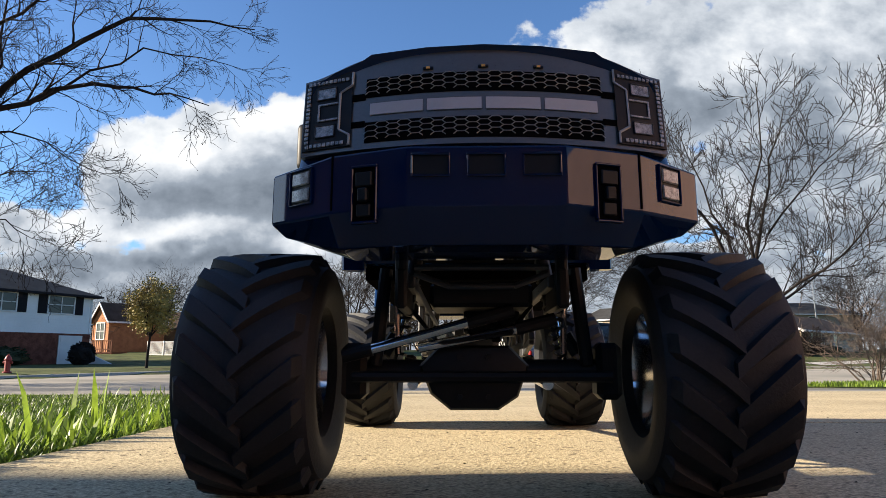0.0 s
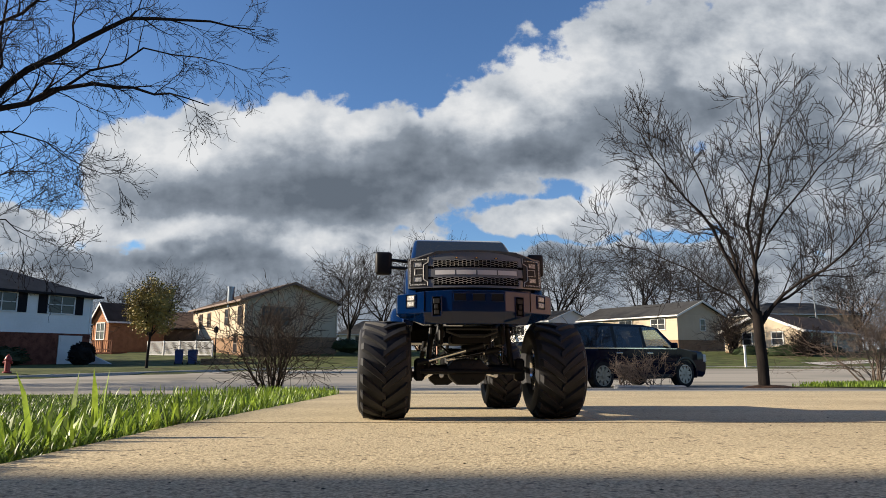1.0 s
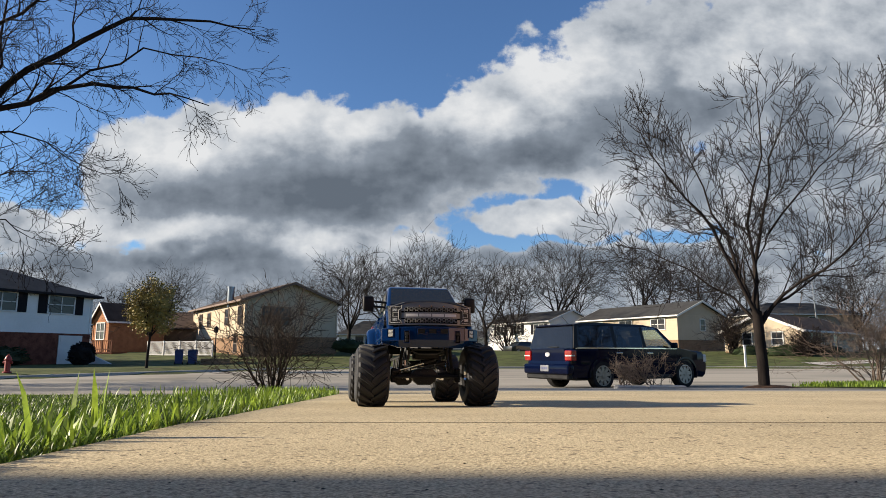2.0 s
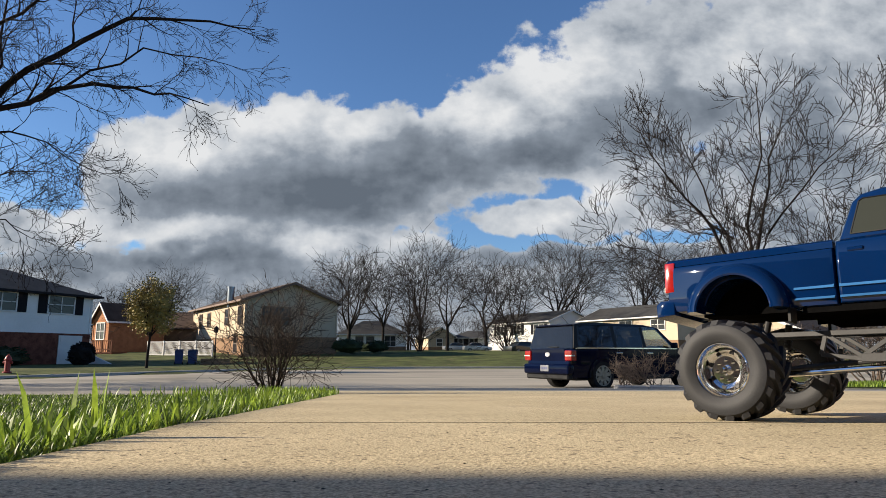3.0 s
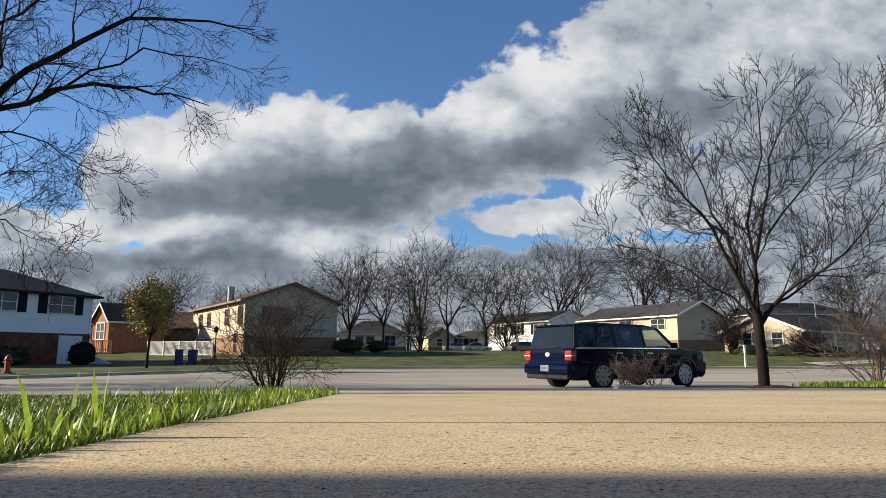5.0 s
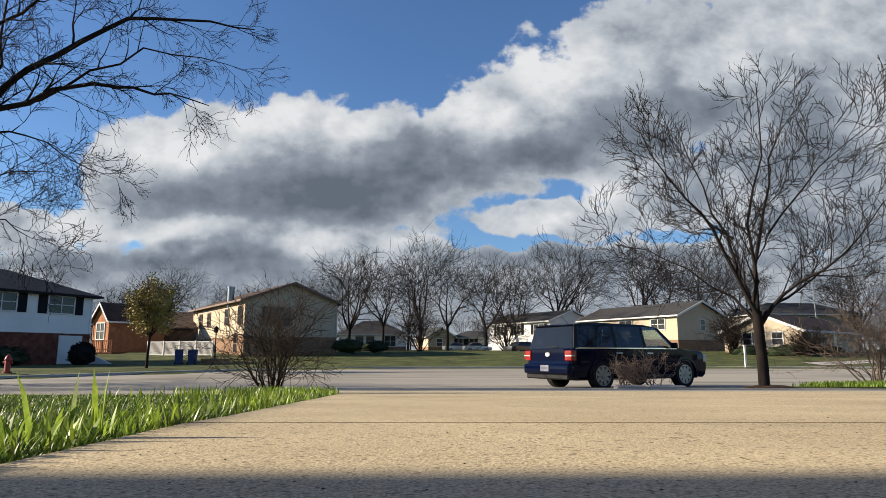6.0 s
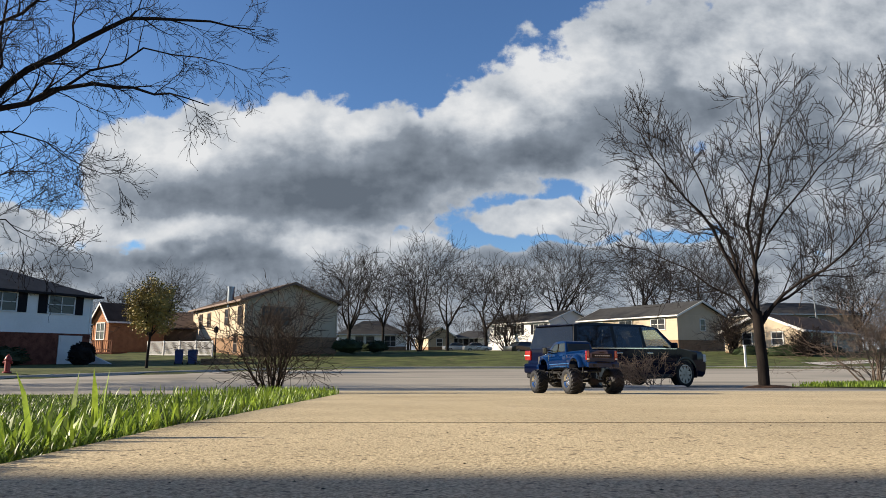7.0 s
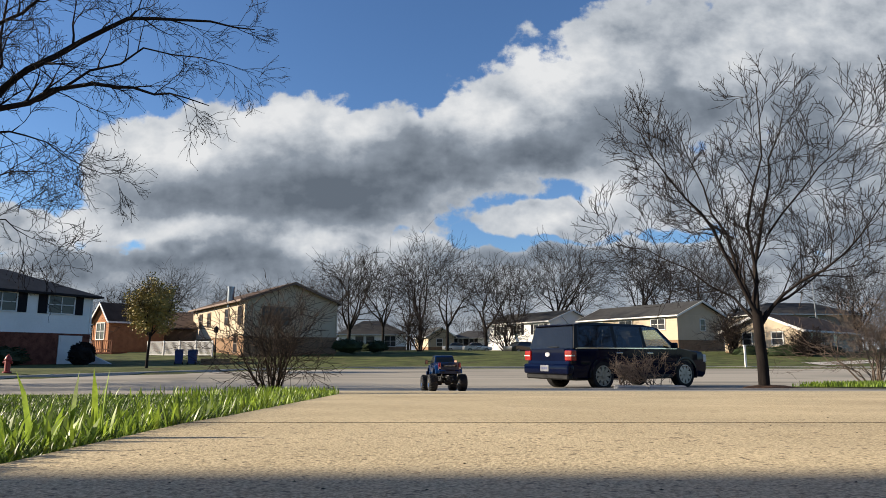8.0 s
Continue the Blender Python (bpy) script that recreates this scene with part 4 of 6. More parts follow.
def hedge(label, x, y, z, w, d, h, seed, mat="hedge", count=2600):
    t = thing("hedge", label, "hedge", pose(x, y, z))
    vs, fs = leaf_cluster(count, 1.0, 0.09 / max(w, h) * 2, seed, (1, 1, 1), 0.7)
    vs = [(a * w / 2, b * d / 2, h * 0.45 + c * h * 0.55) for a, b, c in vs]
    leaf_part("leaves", vs, fs, M[mat], t)
    bm = bmesh.new()
    bmesh.ops.create_icosphere(bm, subdivisions=3, radius=1.0)
    for v in bm.verts:
        k = 0.78 + 0.25 * noise.noise(v.co * 2.0 + Vector((seed, 3, 1)))
        v.co = Vector((v.co.x * w / 2 * k, v.co.y * d / 2 * k, h * 0.42 + v.co.z * h * 0.5 * k))
    part("core", bm, M[mat], t)
    return t


def build_plants():
    street_tree()
    overhang_tree()
    kinds = [far_tree(21 + i, 10.0) for i in range(5)]
    # x, y, height of each bare tree behind the houses
    spots = [(-12.6, 88, 13.5), (-8.4, 92, 11.0), (-3.0, 88, 13.0), (0.6, 96, 13.0), (6.8, 104, 14.5), (11.4, 106, 15), (18.8, 106, 15.8), (31.0, 102, 15), (36.0, 108, 15.5), (38.5, 98, 15.5),
             (-54, 104, 10.5), (-50, 112, 11), (-44, 104, 11), (-40, 110, 10.5), (-33, 112, 11), (-28, 108, 10), (-20, 104, 11.0), (-6, 112, 11), (46, 104, 13), (58, 92, 12.5), (66, 104, 13), (-62, 98, 12),
             (24, 118, 13), (52, 112, 14)]
    rg = random.Random(5)
    for i, (x, y, h) in enumerate(spots):
        s = h / 10.0
        m = pose(x, y, hill(x, y), 0, 0, rg.uniform(0, 360)) @ Matrix.Scale(s, 4)
        if i < 5:
            kinds[i].matrix_basis = m
        else:
            c = copy_thing(kinds[i % 5], pose(x, y, hill(x, y), 0, 0, rg.uniform(0, 360)))
            c.scale = (s, s, s)
    # trees along the near side of the street, whose shadows lie across the road
    for i, (x, y, h) in enumerate(((-13.5, 8.6, 8.0), (-17.5, 11.5, 9.0), (-27, 19.5, 9.0), (-22, 15.0, 8.5))):
        c = copy_thing(kinds[i % 5], pose(x, y, ROAD_Z, 0, 0, i * 77.0))
        c.scale = (h / 10, h / 10, h / 10)
        tagged(c, "bare tree beside the street")
    # the wood on the skyline
    w = Wood(77)
    for i in range(70):
        x, y = -120 + i * 3.6 + w.rng.uniform(-2, 2), w.rng.uniform(128, 165)
        z, h = hill(x, y), w.rng.uniform(4, 8)
        w.tube(w.twig, [Vector((x, y, z - 1)), Vector((x, y, z + h * 0.35))], 0.22, 0.16, 5)
        for k in range(6):
            a = w.rng.uniform(0, math.tau)
            w.grow(Vector((x, y, z + h * 0.25)), Vector((math.cos(a) * 0.5, math.sin(a) * 0.5, 1)).normalized(), h * 0.62, 0.06, 2, 0.3, (4, 6, 6), (25, 60), 0.16, 0.02)
    me = w.mesh((w.limb[0] + w.twig[0], w.limb[1] + [tuple(i + len(w.limb[0]) for i in f) for f in w.twig[1]]), "far_wood", M["bark_far"])
    tagged(new("far_wood", me), "belt of bare grey-brown trees on the skyline", "trees", kind="stuff")

    twig_bush(31, "bare tangled shrub at the edge of the lawn", pose(-1.29, 5.0, drive_z(5) - 0.01), 0.66, 0.5, 19, 0.0024, 0.9, mat="twig_brown")
    twig_bush(33, "low leafless shrub beside the parked car", pose(3.55, 13.0, drive_z(13) - 0.02), 0.58, 0.9, 6, 0.0044, 0.8, mat="twig_pale")
    twig_bush(36, "low leafless shrub beside the parked car", pose(4.15, 13.0, drive_z(13) - 0.02), 0.68, 0.9, 7, 0.0044, 0.7, mat="twig_pale")
    twig_bush(34, "tall bare reddish shrub on the grass verge", pose(9.5, 14.6, drive_z(14.6)), 1.7, 1.6, 15, 0.0048, 0.85, mat="twig_pale")
    twig_bush(35, "tall bare reddish shrub on the grass verge", pose(10.6, 14.9, drive_z(14.9)), 1.9, 1.6, 14, 0.0048, 0.7, mat="twig_pale")
    twig_bush(37, "bare brown shrub against a house", pose(28.2, 64, hill(28, 64) - 0.1), 3.0, 2.0, 24, 0.016, 0.6)
    twig_bush(38, "bare brown shrub against a house", pose(33.0, 59.6, hill(33, 60) - 0.1), 2.2, 2.0, 26, 0.016, 0.9)
    twig_bush(39, "small bare tree in front of a pale house", pose(7.7, 80, hill(7, 80) - 0.1), 4.2, 2.0, 14, 0.022, 0.8)
    twig_bush(40, "reddish bare tree on a lawn", pose(-2.6, 74, hill(-2, 74) - 0.1), 4.6, 2.0, 14, 0.02, 0.8)

    # the young tree coming into leaf across the road
    w = Wood(51)
    w.tube(w.limb, [Vector((0, 0, -0.1)), Vector((0.03, 0, 0.9)), Vector((0.1, 0, 1.9))], 0.085, 0.06, 8)
    for i in range(8):
        a = i * 0.8
        w.grow(Vector((0.08, 0, 1.6)), Vector((math.cos(a) * 0.7, math.sin(a) * 0.7, 1)).normalized(), 2.4, 0.035, 2, 0.2, (5, 5, 5), (25, 60), 0.15, 0.010)
    t = w.finish("tree", "young tree with thin yellow-green spring leaves", "tree", pose(-15.8, 35.2, lawn_z(-15.8, 35.2)), M["bark"], M["twig"], crown="branchwork")
    vs, fs = leaf_cluster(7000, 1.75, 0.065, 52, (0.95, 0.95, 1.1), 0.25)
    leaf_part("crown", vs, fs, M["leaf_spring"], t, pose(0.1, 0, 3.2))

    hedge("dark clipped evergreen hedge against a house", -8.9, 61.5, 0.25, 3.4, 1.8, 1.5, 61)
    hedge("dark clipped evergreen hedge against a house", -6.4, 64.0, 0.3, 2.4, 1.6, 1.3, 62)
    hedge("dark clipped evergreen hedge against a bungalow", 29.2, 62.5, -0.5, 4.4, 2.0, 1.7, 63)
    hedge("dark clipped evergreen hedge against a bungalow", 31.6, 60.6, -0.5, 4.2, 2.0, 1.75, 64)
    hedge("dark evergreen hedge beside a bungalow", 36.4, 62.0, -0.5, 3.4, 1.8, 1.7, 65)
    hedge("dark hedge before the white house", -28.2, 42.0, -0.75, 2.4, 6.0, 1.5, 66)
    hedge("round grey bush beside a garage door", -25.3, 46.2, -0.7, 2.0, 2.0, 1.9, 67, "bark_far")
    hedge("dark hedge along a far porch", -10.0, 95.0, 0.5, 5.0, 1.6, 1.4, 68)


build_plants()


# ---------------------------------------------------------------- grass
def blade_mesh(name, blades, mat, label):
    vs, fs = [], []
    for x, y, z, h, w, a, bend, tw in blades:
        ca, sa = math.cos(a), math.sin(a)
        px, py = -sa, ca
        i = len(vs)
        for t in (0.0, 0.35, 0.72):
            k = bend * t * t
            ww = w * (1 - 0.55 * t * t) * 0.5
            cx, cy, cz = x + ca * k * h, y + sa * k * h, z + h * t * (1 - 0.25 * bend * t)
            vs += [(cx - px * ww, cy - py * ww, cz), (cx + px * ww, cy + py * ww, cz)]
        vs.append((x + ca * bend * h, y + sa * bend * h, z + h * (1 - 0.25 * bend)))
        fs += [(i, i + 1, i + 3, i + 2), (i + 2, i + 3, i + 5, i + 4), (i + 4, i + 5, i + 6)]
    me = bpy.data.meshes.new(name)
    me.from_pydata(vs, [], fs)
    me.polygons.foreach_set("use_smooth", [True] * len(me.polygons))
    me.materials.append(mat)
    tagged(new(name, me), label, "grass", kind="stuff")


def drive_edge(y):
    return -0.41 - 0.09 * max(0, y - 1.2) - 0.5 * smooth(4.5, 6.6, y)


def build_grass():
    rg = random.Random(8)
    out = []

    def add(x, y, h, w, bend):
        out.append((x, y, drive_z(y) - 0.014, h, w, rg.uniform(0, math.tau), bend, 0))
    # turf, thick near the camera and thinning with distance
    for _ in range(30000):
        y = 0.42 + 4.0 * rg.random() ** 1.5
        lim = drive_edge(y) - 0.004
        x = lim - (0.25 + 0.62 * y) * rg.random() ** 1.15
        near = math.exp(-(lim - x) / 0.08)
        h = rg.uniform(0.010, 0.028) * (1 + 0.9 * near * rg.random())
        add(x, y, h, rg.uniform(0.0018, 0.0034) * (1 + 0.1 * y), rg.uniform(0.15, 0.9))
    blade_mesh("turf", out, M["turf"], "short dense spring turf of the front lawn")
    out.clear()
    # a scatter of brighter blades, then longer tufts along the edge of the slab
    for _ in range(2600):
        y = 0.45 + 3.6 * rg.random() ** 1.5
        x = drive_edge(y) - 0.004 - (0.2 + 0.55 * y) * rg.random() ** 1.3
        add(x, y, rg.uniform(0.016, 0.04), rg.uniform(0.002, 0.004), rg.uniform(0.15, 0.8))
    for _ in range(900):
        y = 0.45 + 5.6 * rg.random() ** 1.3
        x = drive_edge(y) - 0.004 - abs(rg.gauss(0, 0.04))
        add(x, y, rg.uniform(0.025, 0.055), rg.uniform(0.003, 0.0055), rg.uniform(0.1, 0.7))
    # round the shrub at the far end
    for _ in range(1300):
        x, y = rg.gauss(-1.15, 0.32), rg.gauss(4.6, 0.5)
        if x < drive_edge(y) and y < 6.0:
            add(x, y, rg.uniform(0.03, 0.085), rg.uniform(0.005, 0.010), rg.uniform(0.1, 0.6))
    blade_mesh("grass", out, M["blade"], "bright green spring grass along the driveway")
    # a few broad blades stand well above the rest
    out.clear()
    for x, y, h, a, b in ((-0.436, 0.84, 0.104, 2.6, 0.12), (-0.440, 0.85, 0.092, 0.4, 0.10), (-0.472, 0.85, 0.098, 1.2, 0.06), (-0.492, 0.80, 0.104, 2.9, 0.28), (-0.431, 0.845, 0.10, 0.8, 0.05), (-0.46, 0.72, 0.062, 0.2, 0.25), (-0.47, 0.70, 0.05, 2.2, 0.3), (-0.44, 0.78, 0.05, 1.0, 0.4), (-0.485, 0.74, 0.06, 2.8, 0.2)):
        out.append((x, y, drive_z(y) - 0.014, h, 0.010, a, b, 0))
    for _ in range(300):
        y = rg.uniform(0.55, 2.2)
        x = drive_edge(y) - 0.01 - abs(rg.gauss(0, 0.07))
        out.append((x, y, drive_z(y) - 0.014, rg.uniform(0.028, 0.066), rg.uniform(0.004, 0.009), rg.uniform(0, math.tau), rg.uniform(0.1, 0.5), 0))
    blade_mesh("tall_grass", out, M["blade"], "broad tall blades of fresh grass")
    # the verge beyond
    out.clear()
    for _ in range(5000):
        x, y = rg.uniform(8.1, 13.0), rg.uniform(12.4, 15.5)
        out.append((x, y, drive_z(y) + 0.03, rg.uniform(0.06, 0.16), 0.018, rg.uniform(0, math.tau), rg.uniform(0.1, 0.7), 0))
    blade_mesh("verge_grass", out, M["blade"], "rough green grass under the shrubs on the verge")


build_grass()


# ---------------------------------------------------------------- small things across the road
def hydrant(m):
    h = thing("fire_hydrant", "red fire hydrant standing on the far lawn", "hydrant", m)
    part("barrel", latheb([(0, 0.17), (0.05, 0.17), (0.06, 0.11), (0.50, 0.11), (0.52, 0.14), (0.56, 0.14), (0.57, 0.12)], 20, "z"), M["hydrant_red"], h)
    part("bonnet", latheb([(0.56, 0.13), (0.62, 0.12), (0.70, 0.07), (0.72, 0.035), (0.77, 0.035), (0.77, 0.0)], 20, "z"), M["hydrant_red"], h)
    for a in (0, 90, 180):
        bm = rodb((0.1, 0, 0.42), (0.19, 0, 0.42), 0.06, 0.055, 12)
        o = part("nozzle", bm, M["hydrant_red"], h)
        o.matrix_basis = pose(0, 0, 0, 0, 0, a)


def bin_(m, mat, label):
    b = thing("wheelie_bin", label, "bin", m, "bins on the far kerb")
    bm = boxb(-0.29, 0.29, -0.33, 0.33, 0.06, 0.98, 0.02)
    for v in bm.verts:
        if v.co.z < 0.5:
            v.co.x *= 0.85
            v.co.y *= 0.82
    part("body", bm, mat, b)
    part("lid", prismb([(-0.36, 0.98), (0.36, 1.02), (0.36, 1.07), (-0.36, 1.04)], -0.31, 0.31, 0.01), mat, b)
    for s in (-1, 1):
        part("wheel", latheb([(-0.03, 0.0), (-0.03, 0.1), (0.03, 0.1), (0.03, 0.0)], 14, m=pose(s * 0.27, 0.28, 0.1)), M["black_plastic"], b)
    part("handle", rodb((-0.25, 0.40, 0.97), (0.25, 0.40, 0.97), 0.02), mat, b)


def railing(name, label, m, length, height, mat, gap=0.13):
    f = thing(name, label, "fence", m)
    part("rail", boxb(0, length, -0.03, 0.03, height - 0.08, height), mat, f)
    part("rail", boxb(0, length, -0.03, 0.03, 0.08, 0.16), mat, f)
    n = int(length / 2) + 1
    for i in range(n + 1):
        x = length * i / n
        part("post", boxb(x - 0.06, x + 0.06, -0.06, 0.06, -0.5, height + 0.06), mat, f)
    me = None
    for i in range(int(length / gap)):
        x = (i + 0.5) * gap
        if me is None:
            o = part("baluster", boxb(-0.025, 0.025, -0.015, 0.015, 0.12, height - 0.06), mat, f)
            me = o.data
        else:
            o = new("baluster", me)
            o.parent = f
        o.matrix_basis = pose(x, 0, 0)


def build_small():
    hydrant(pose(-18.05, 27.4, lawn_z(-18.3, 27.4)))
    bin_(pose(-18.9, 47.2, lawn_z(-18.9, 47.2), 0, 0, 200), M["bin_blue"], "dark blue wheeled bin on the far lawn")
    bin_(pose(-18.0, 47.4, lawn_z(-18, 47.4), 0, 0, 190), M["bin_blue"], "dark blue wheeled bin on the far lawn")
    railing("railing", "white slatted fence beside the cream house", pose(-27.8, 62, -0.05, 0, 0, -20), 7.4, 1.35, M["trim_white"])
    deck = thing("deck", "reddish timber deck with railings", "deck", pose(-34.9, 63.5, -0.7, 0, 0, -8))
    part("platform", boxb(0, 3.2, 0, 2.4, 0.9, 1.05), M["wood_red"], deck)
    for i in range(4):
        x = 0.08 + i * 1.01
        part("post", boxb(x - 0.07, x + 0.07, 0, 0.14, 0, 2.2), M["wood_red"], deck)
    for z in (1.25, 2.05):
        part("rail", boxb(0, 3.2, 0, 0.06, z, z + 0.09), M["wood_red"], deck)
    for i in range(15):
        part("baluster", boxb(0.1 + i * 0.2, 0.16 + i * 0.2, 0.01, 0.05, 1.05, 2.05), M["wood_red"], deck)
    wedge = thing("ramp_wall", "white sloping side wall of a ramp", "wall", pose(-26.6, 48.6, -0.75, 0, 0, 0))
    part("wall", prismb([(0, 0), (2.4, 0), (2.3, 0.12), (0, 1.15)], -0.12, 0.12, 0.01, axis="y"), M["trim_white"], wedge)
    p = thing("sign_post", "white wooden post on the far lawn", "post", pose(20.9, 45.6, ROAD_Z + 0.12))
    part("post", boxb(-0.06, 0.06, -0.06, 0.06, -0.3, 1.40, 0.008), M["trim_white"], p)
    part("finial", boxb(-0.09, 0.09, -0.09, 0.09, 1.38, 1.46, 0.01), M["trim_white"], p)
    c = thing("chimney", "pale metal chimney flue on a brown roof", "chimney", pose(-20.9, 64.0, 5.0))
    part("flue", latheb([(-0.3, 0.33), (1.55, 0.33), (1.55, 0.38), (1.7, 0.38), (1.7, 0.0)], 16, "z"), M["alloy"], c)
    a = thing("antenna_mast", "thin grey mast on a far roof", "mast", pose(52.6, 92, 4.0))
    part("mast", rodb((0, 0, 0), (-0.2, 0, 6.6), 0.10, 0.07), M["alloy"], a)
    lamp = thing("lamp_post", "thin dark lamp post on the lawn of the cream house", "lamp post", pose(-17.3, 50.0, lawn_z(-17.3, 50.0)))
    part("post", rodb((0, 0, -0.2), (0, 0, 2.3), 0.055, 0.045, 10), M["shutter"], lamp)
    part("lantern", latheb([(2.28, 0.05), (2.34, 0.14), (2.62, 0.19), (2.66, 0.20), (2.80, 0.05), (2.84, 0.0)], 8, "z"), M["shutter"], lamp)
    bed = thing("planter", "low brown brick planter on the far lawn", "planter", pose(-16.2, 47.0, lawn_z(-16.2, 47.0), 0, 0, 8))
    for i in range(3):
        part("brick_course", boxb(-0.95 + 0.03 * (i % 2), 0.95 + 0.03 * (i % 2), -0.35, 0.35, -0.05 + i * 0.16, 0.10 + i * 0.16, 0.02), M["brick_tan"], bed)
    for x0, x1 in ((3.30, 3.88), (3.92, 4.62)):
        stone = thing("edging_stone", "pale flat edging stone under the low shrubs", "stone", pose((x0 + x1) / 2, 12.72, drive_z(12.72)), "edging stones by the shrubs")
        part("block", boxb((x0 - x1) / 2, (x1 - x0) / 2, -0.14, 0.14, -0.05, 0.055, 0.02), M["kerb"], stone)
    # pale paths across the far lawns
    for x0, y0, x1, y1, w in ((7.5, 56, 12.5, 58, 2.4), (27.5, 49.2, 37, 54, 3.2)):
        bm = bmesh.new()
        n = 10
        rows = []
        for i in range(n + 1):
            x, y = x0 + (x1 - x0) * i / n, y0 + (y1 - y0) * i / n
            rows.append([bm.verts.new((x, y + s * w / 2, hill(x, y + s * w / 2) + 0.03)) for s in (-1, 1)])
        for q, r in zip(rows, rows[1:]):
            bm.faces.new((q[0], r[0], r[1], q[1]))
        tagged(obj("path", bm, M["kerb"]), "pale concrete path across a lawn", "path", kind="structure")


def build_crumbs():
    """Specks of dirt and bits of leaf lying on the driveway."""
    rg = random.Random(4)
    vs, fs = [], []
    for _ in range(140):
        y = 0.5 + 4.5 * rg.random() ** 1.8
        x = rg.uniform(drive_edge(y) + 0.02, 0.7 * y + 0.3)
        z, r = drive_z(y), rg.uniform(0.0006, 0.0016)
        a = rg.uniform(0, math.tau)
        i = len(vs)
        for k in range(5):
            q = a + k * math.tau / 5
            rr = r * rg.uniform(0.6, 1.2)
            vs.append((x + rr * math.cos(q) * 1.6, y + rr * math.sin(q), z))
        vs.append((x, y, z + r * rg.uniform(0.5, 1.0)))
        fs += [(i + k, i + (k + 1) % 5, i + 5) for k in range(5)]
    me = bpy.data.meshes.new("crumbs")
    me.from_pydata(vs, [], fs)
    me.materials.append(M["soil"])
    tagged(new("crumbs", me), "dark specks of dirt scattered on the driveway", "dirt", kind="stuff")


build_small()
build_crumbs()
# ---------------------------------------------------------------- vehicles
def car_wheel(parent, x, y, r, w, side, name="wheel"):
    """A road wheel; side is +1 where its face looks to +x."""
    h = part(name, latheb([(-w * 0.3, r * 0.66), (-w * 0.5, r * 0.72), (-w * 0.5, r * 0.93), (-w * 0.4, r), (w * 0.4, r), (w * 0.5, r * 0.93), (w * 0.5, r * 0.72), (w * 0.35, r * 0.66)], 36), M["rubber_car"], parent)
    h.matrix_basis = pose(x, y, r, 0, 0, 0 if side > 0 else 180)
    bm = latheb([(w * 0.46, r * 0.70), (w * 0.48, r * 0.67), (w * 0.30, r * 0.62), (w * 0.2, r * 0.2), (w * 0.2, 0.0)], 36)
    part("rim_barrel", bm, M["black_plastic"], h)
    bm = bmesh.new()
    for i in range(9):
        a = i * math.tau / 9
        m = Matrix.Rotation(a, 4, "X")
        prism(bm, [(-0.035 * r / 0.36, r * 0.1), (0.035 * r / 0.36, r * 0.1), (0.05 * r / 0.36, r * 0.66), (-0.05 * r / 0.36, r * 0.66)], w * 0.28, w * 0.42, m=m)
    lathe(bm, [(w * 0.30, r * 0.64), (w * 0.48, r * 0.64), (w * 0.48, r * 0.71), (w * 0.30, r * 0.71)], 36)
    lathe(bm, [(w * 0.45, 0.0), (w * 0.45, r * 0.12), (w * 0.25, r * 0.14)], 20)
    part("rim", bm, M["alloy"], h)
    return h


def slice_up(bm, axis, cuts):
    """Cut all faces along planes across an axis, so that they can be bent."""
    n = [Vector((1, 0, 0)), Vector((0, 1, 0)), Vector((0, 0, 1))][axis]
    for c in cuts:
        bmesh.ops.bisect_plane(bm, geom=bm.verts[:] + bm.edges[:] + bm.faces[:], plane_co=n * c, plane_no=n)
    return bm


def taper(bm, z0, z1, inset):
    """Lean the sides in with height."""
    for v in bm.verts:
        t = min(1, max(0, (v.co.z - z0) / (z1 - z0)))
        v.co.x *= 1 - inset * t
    return bm


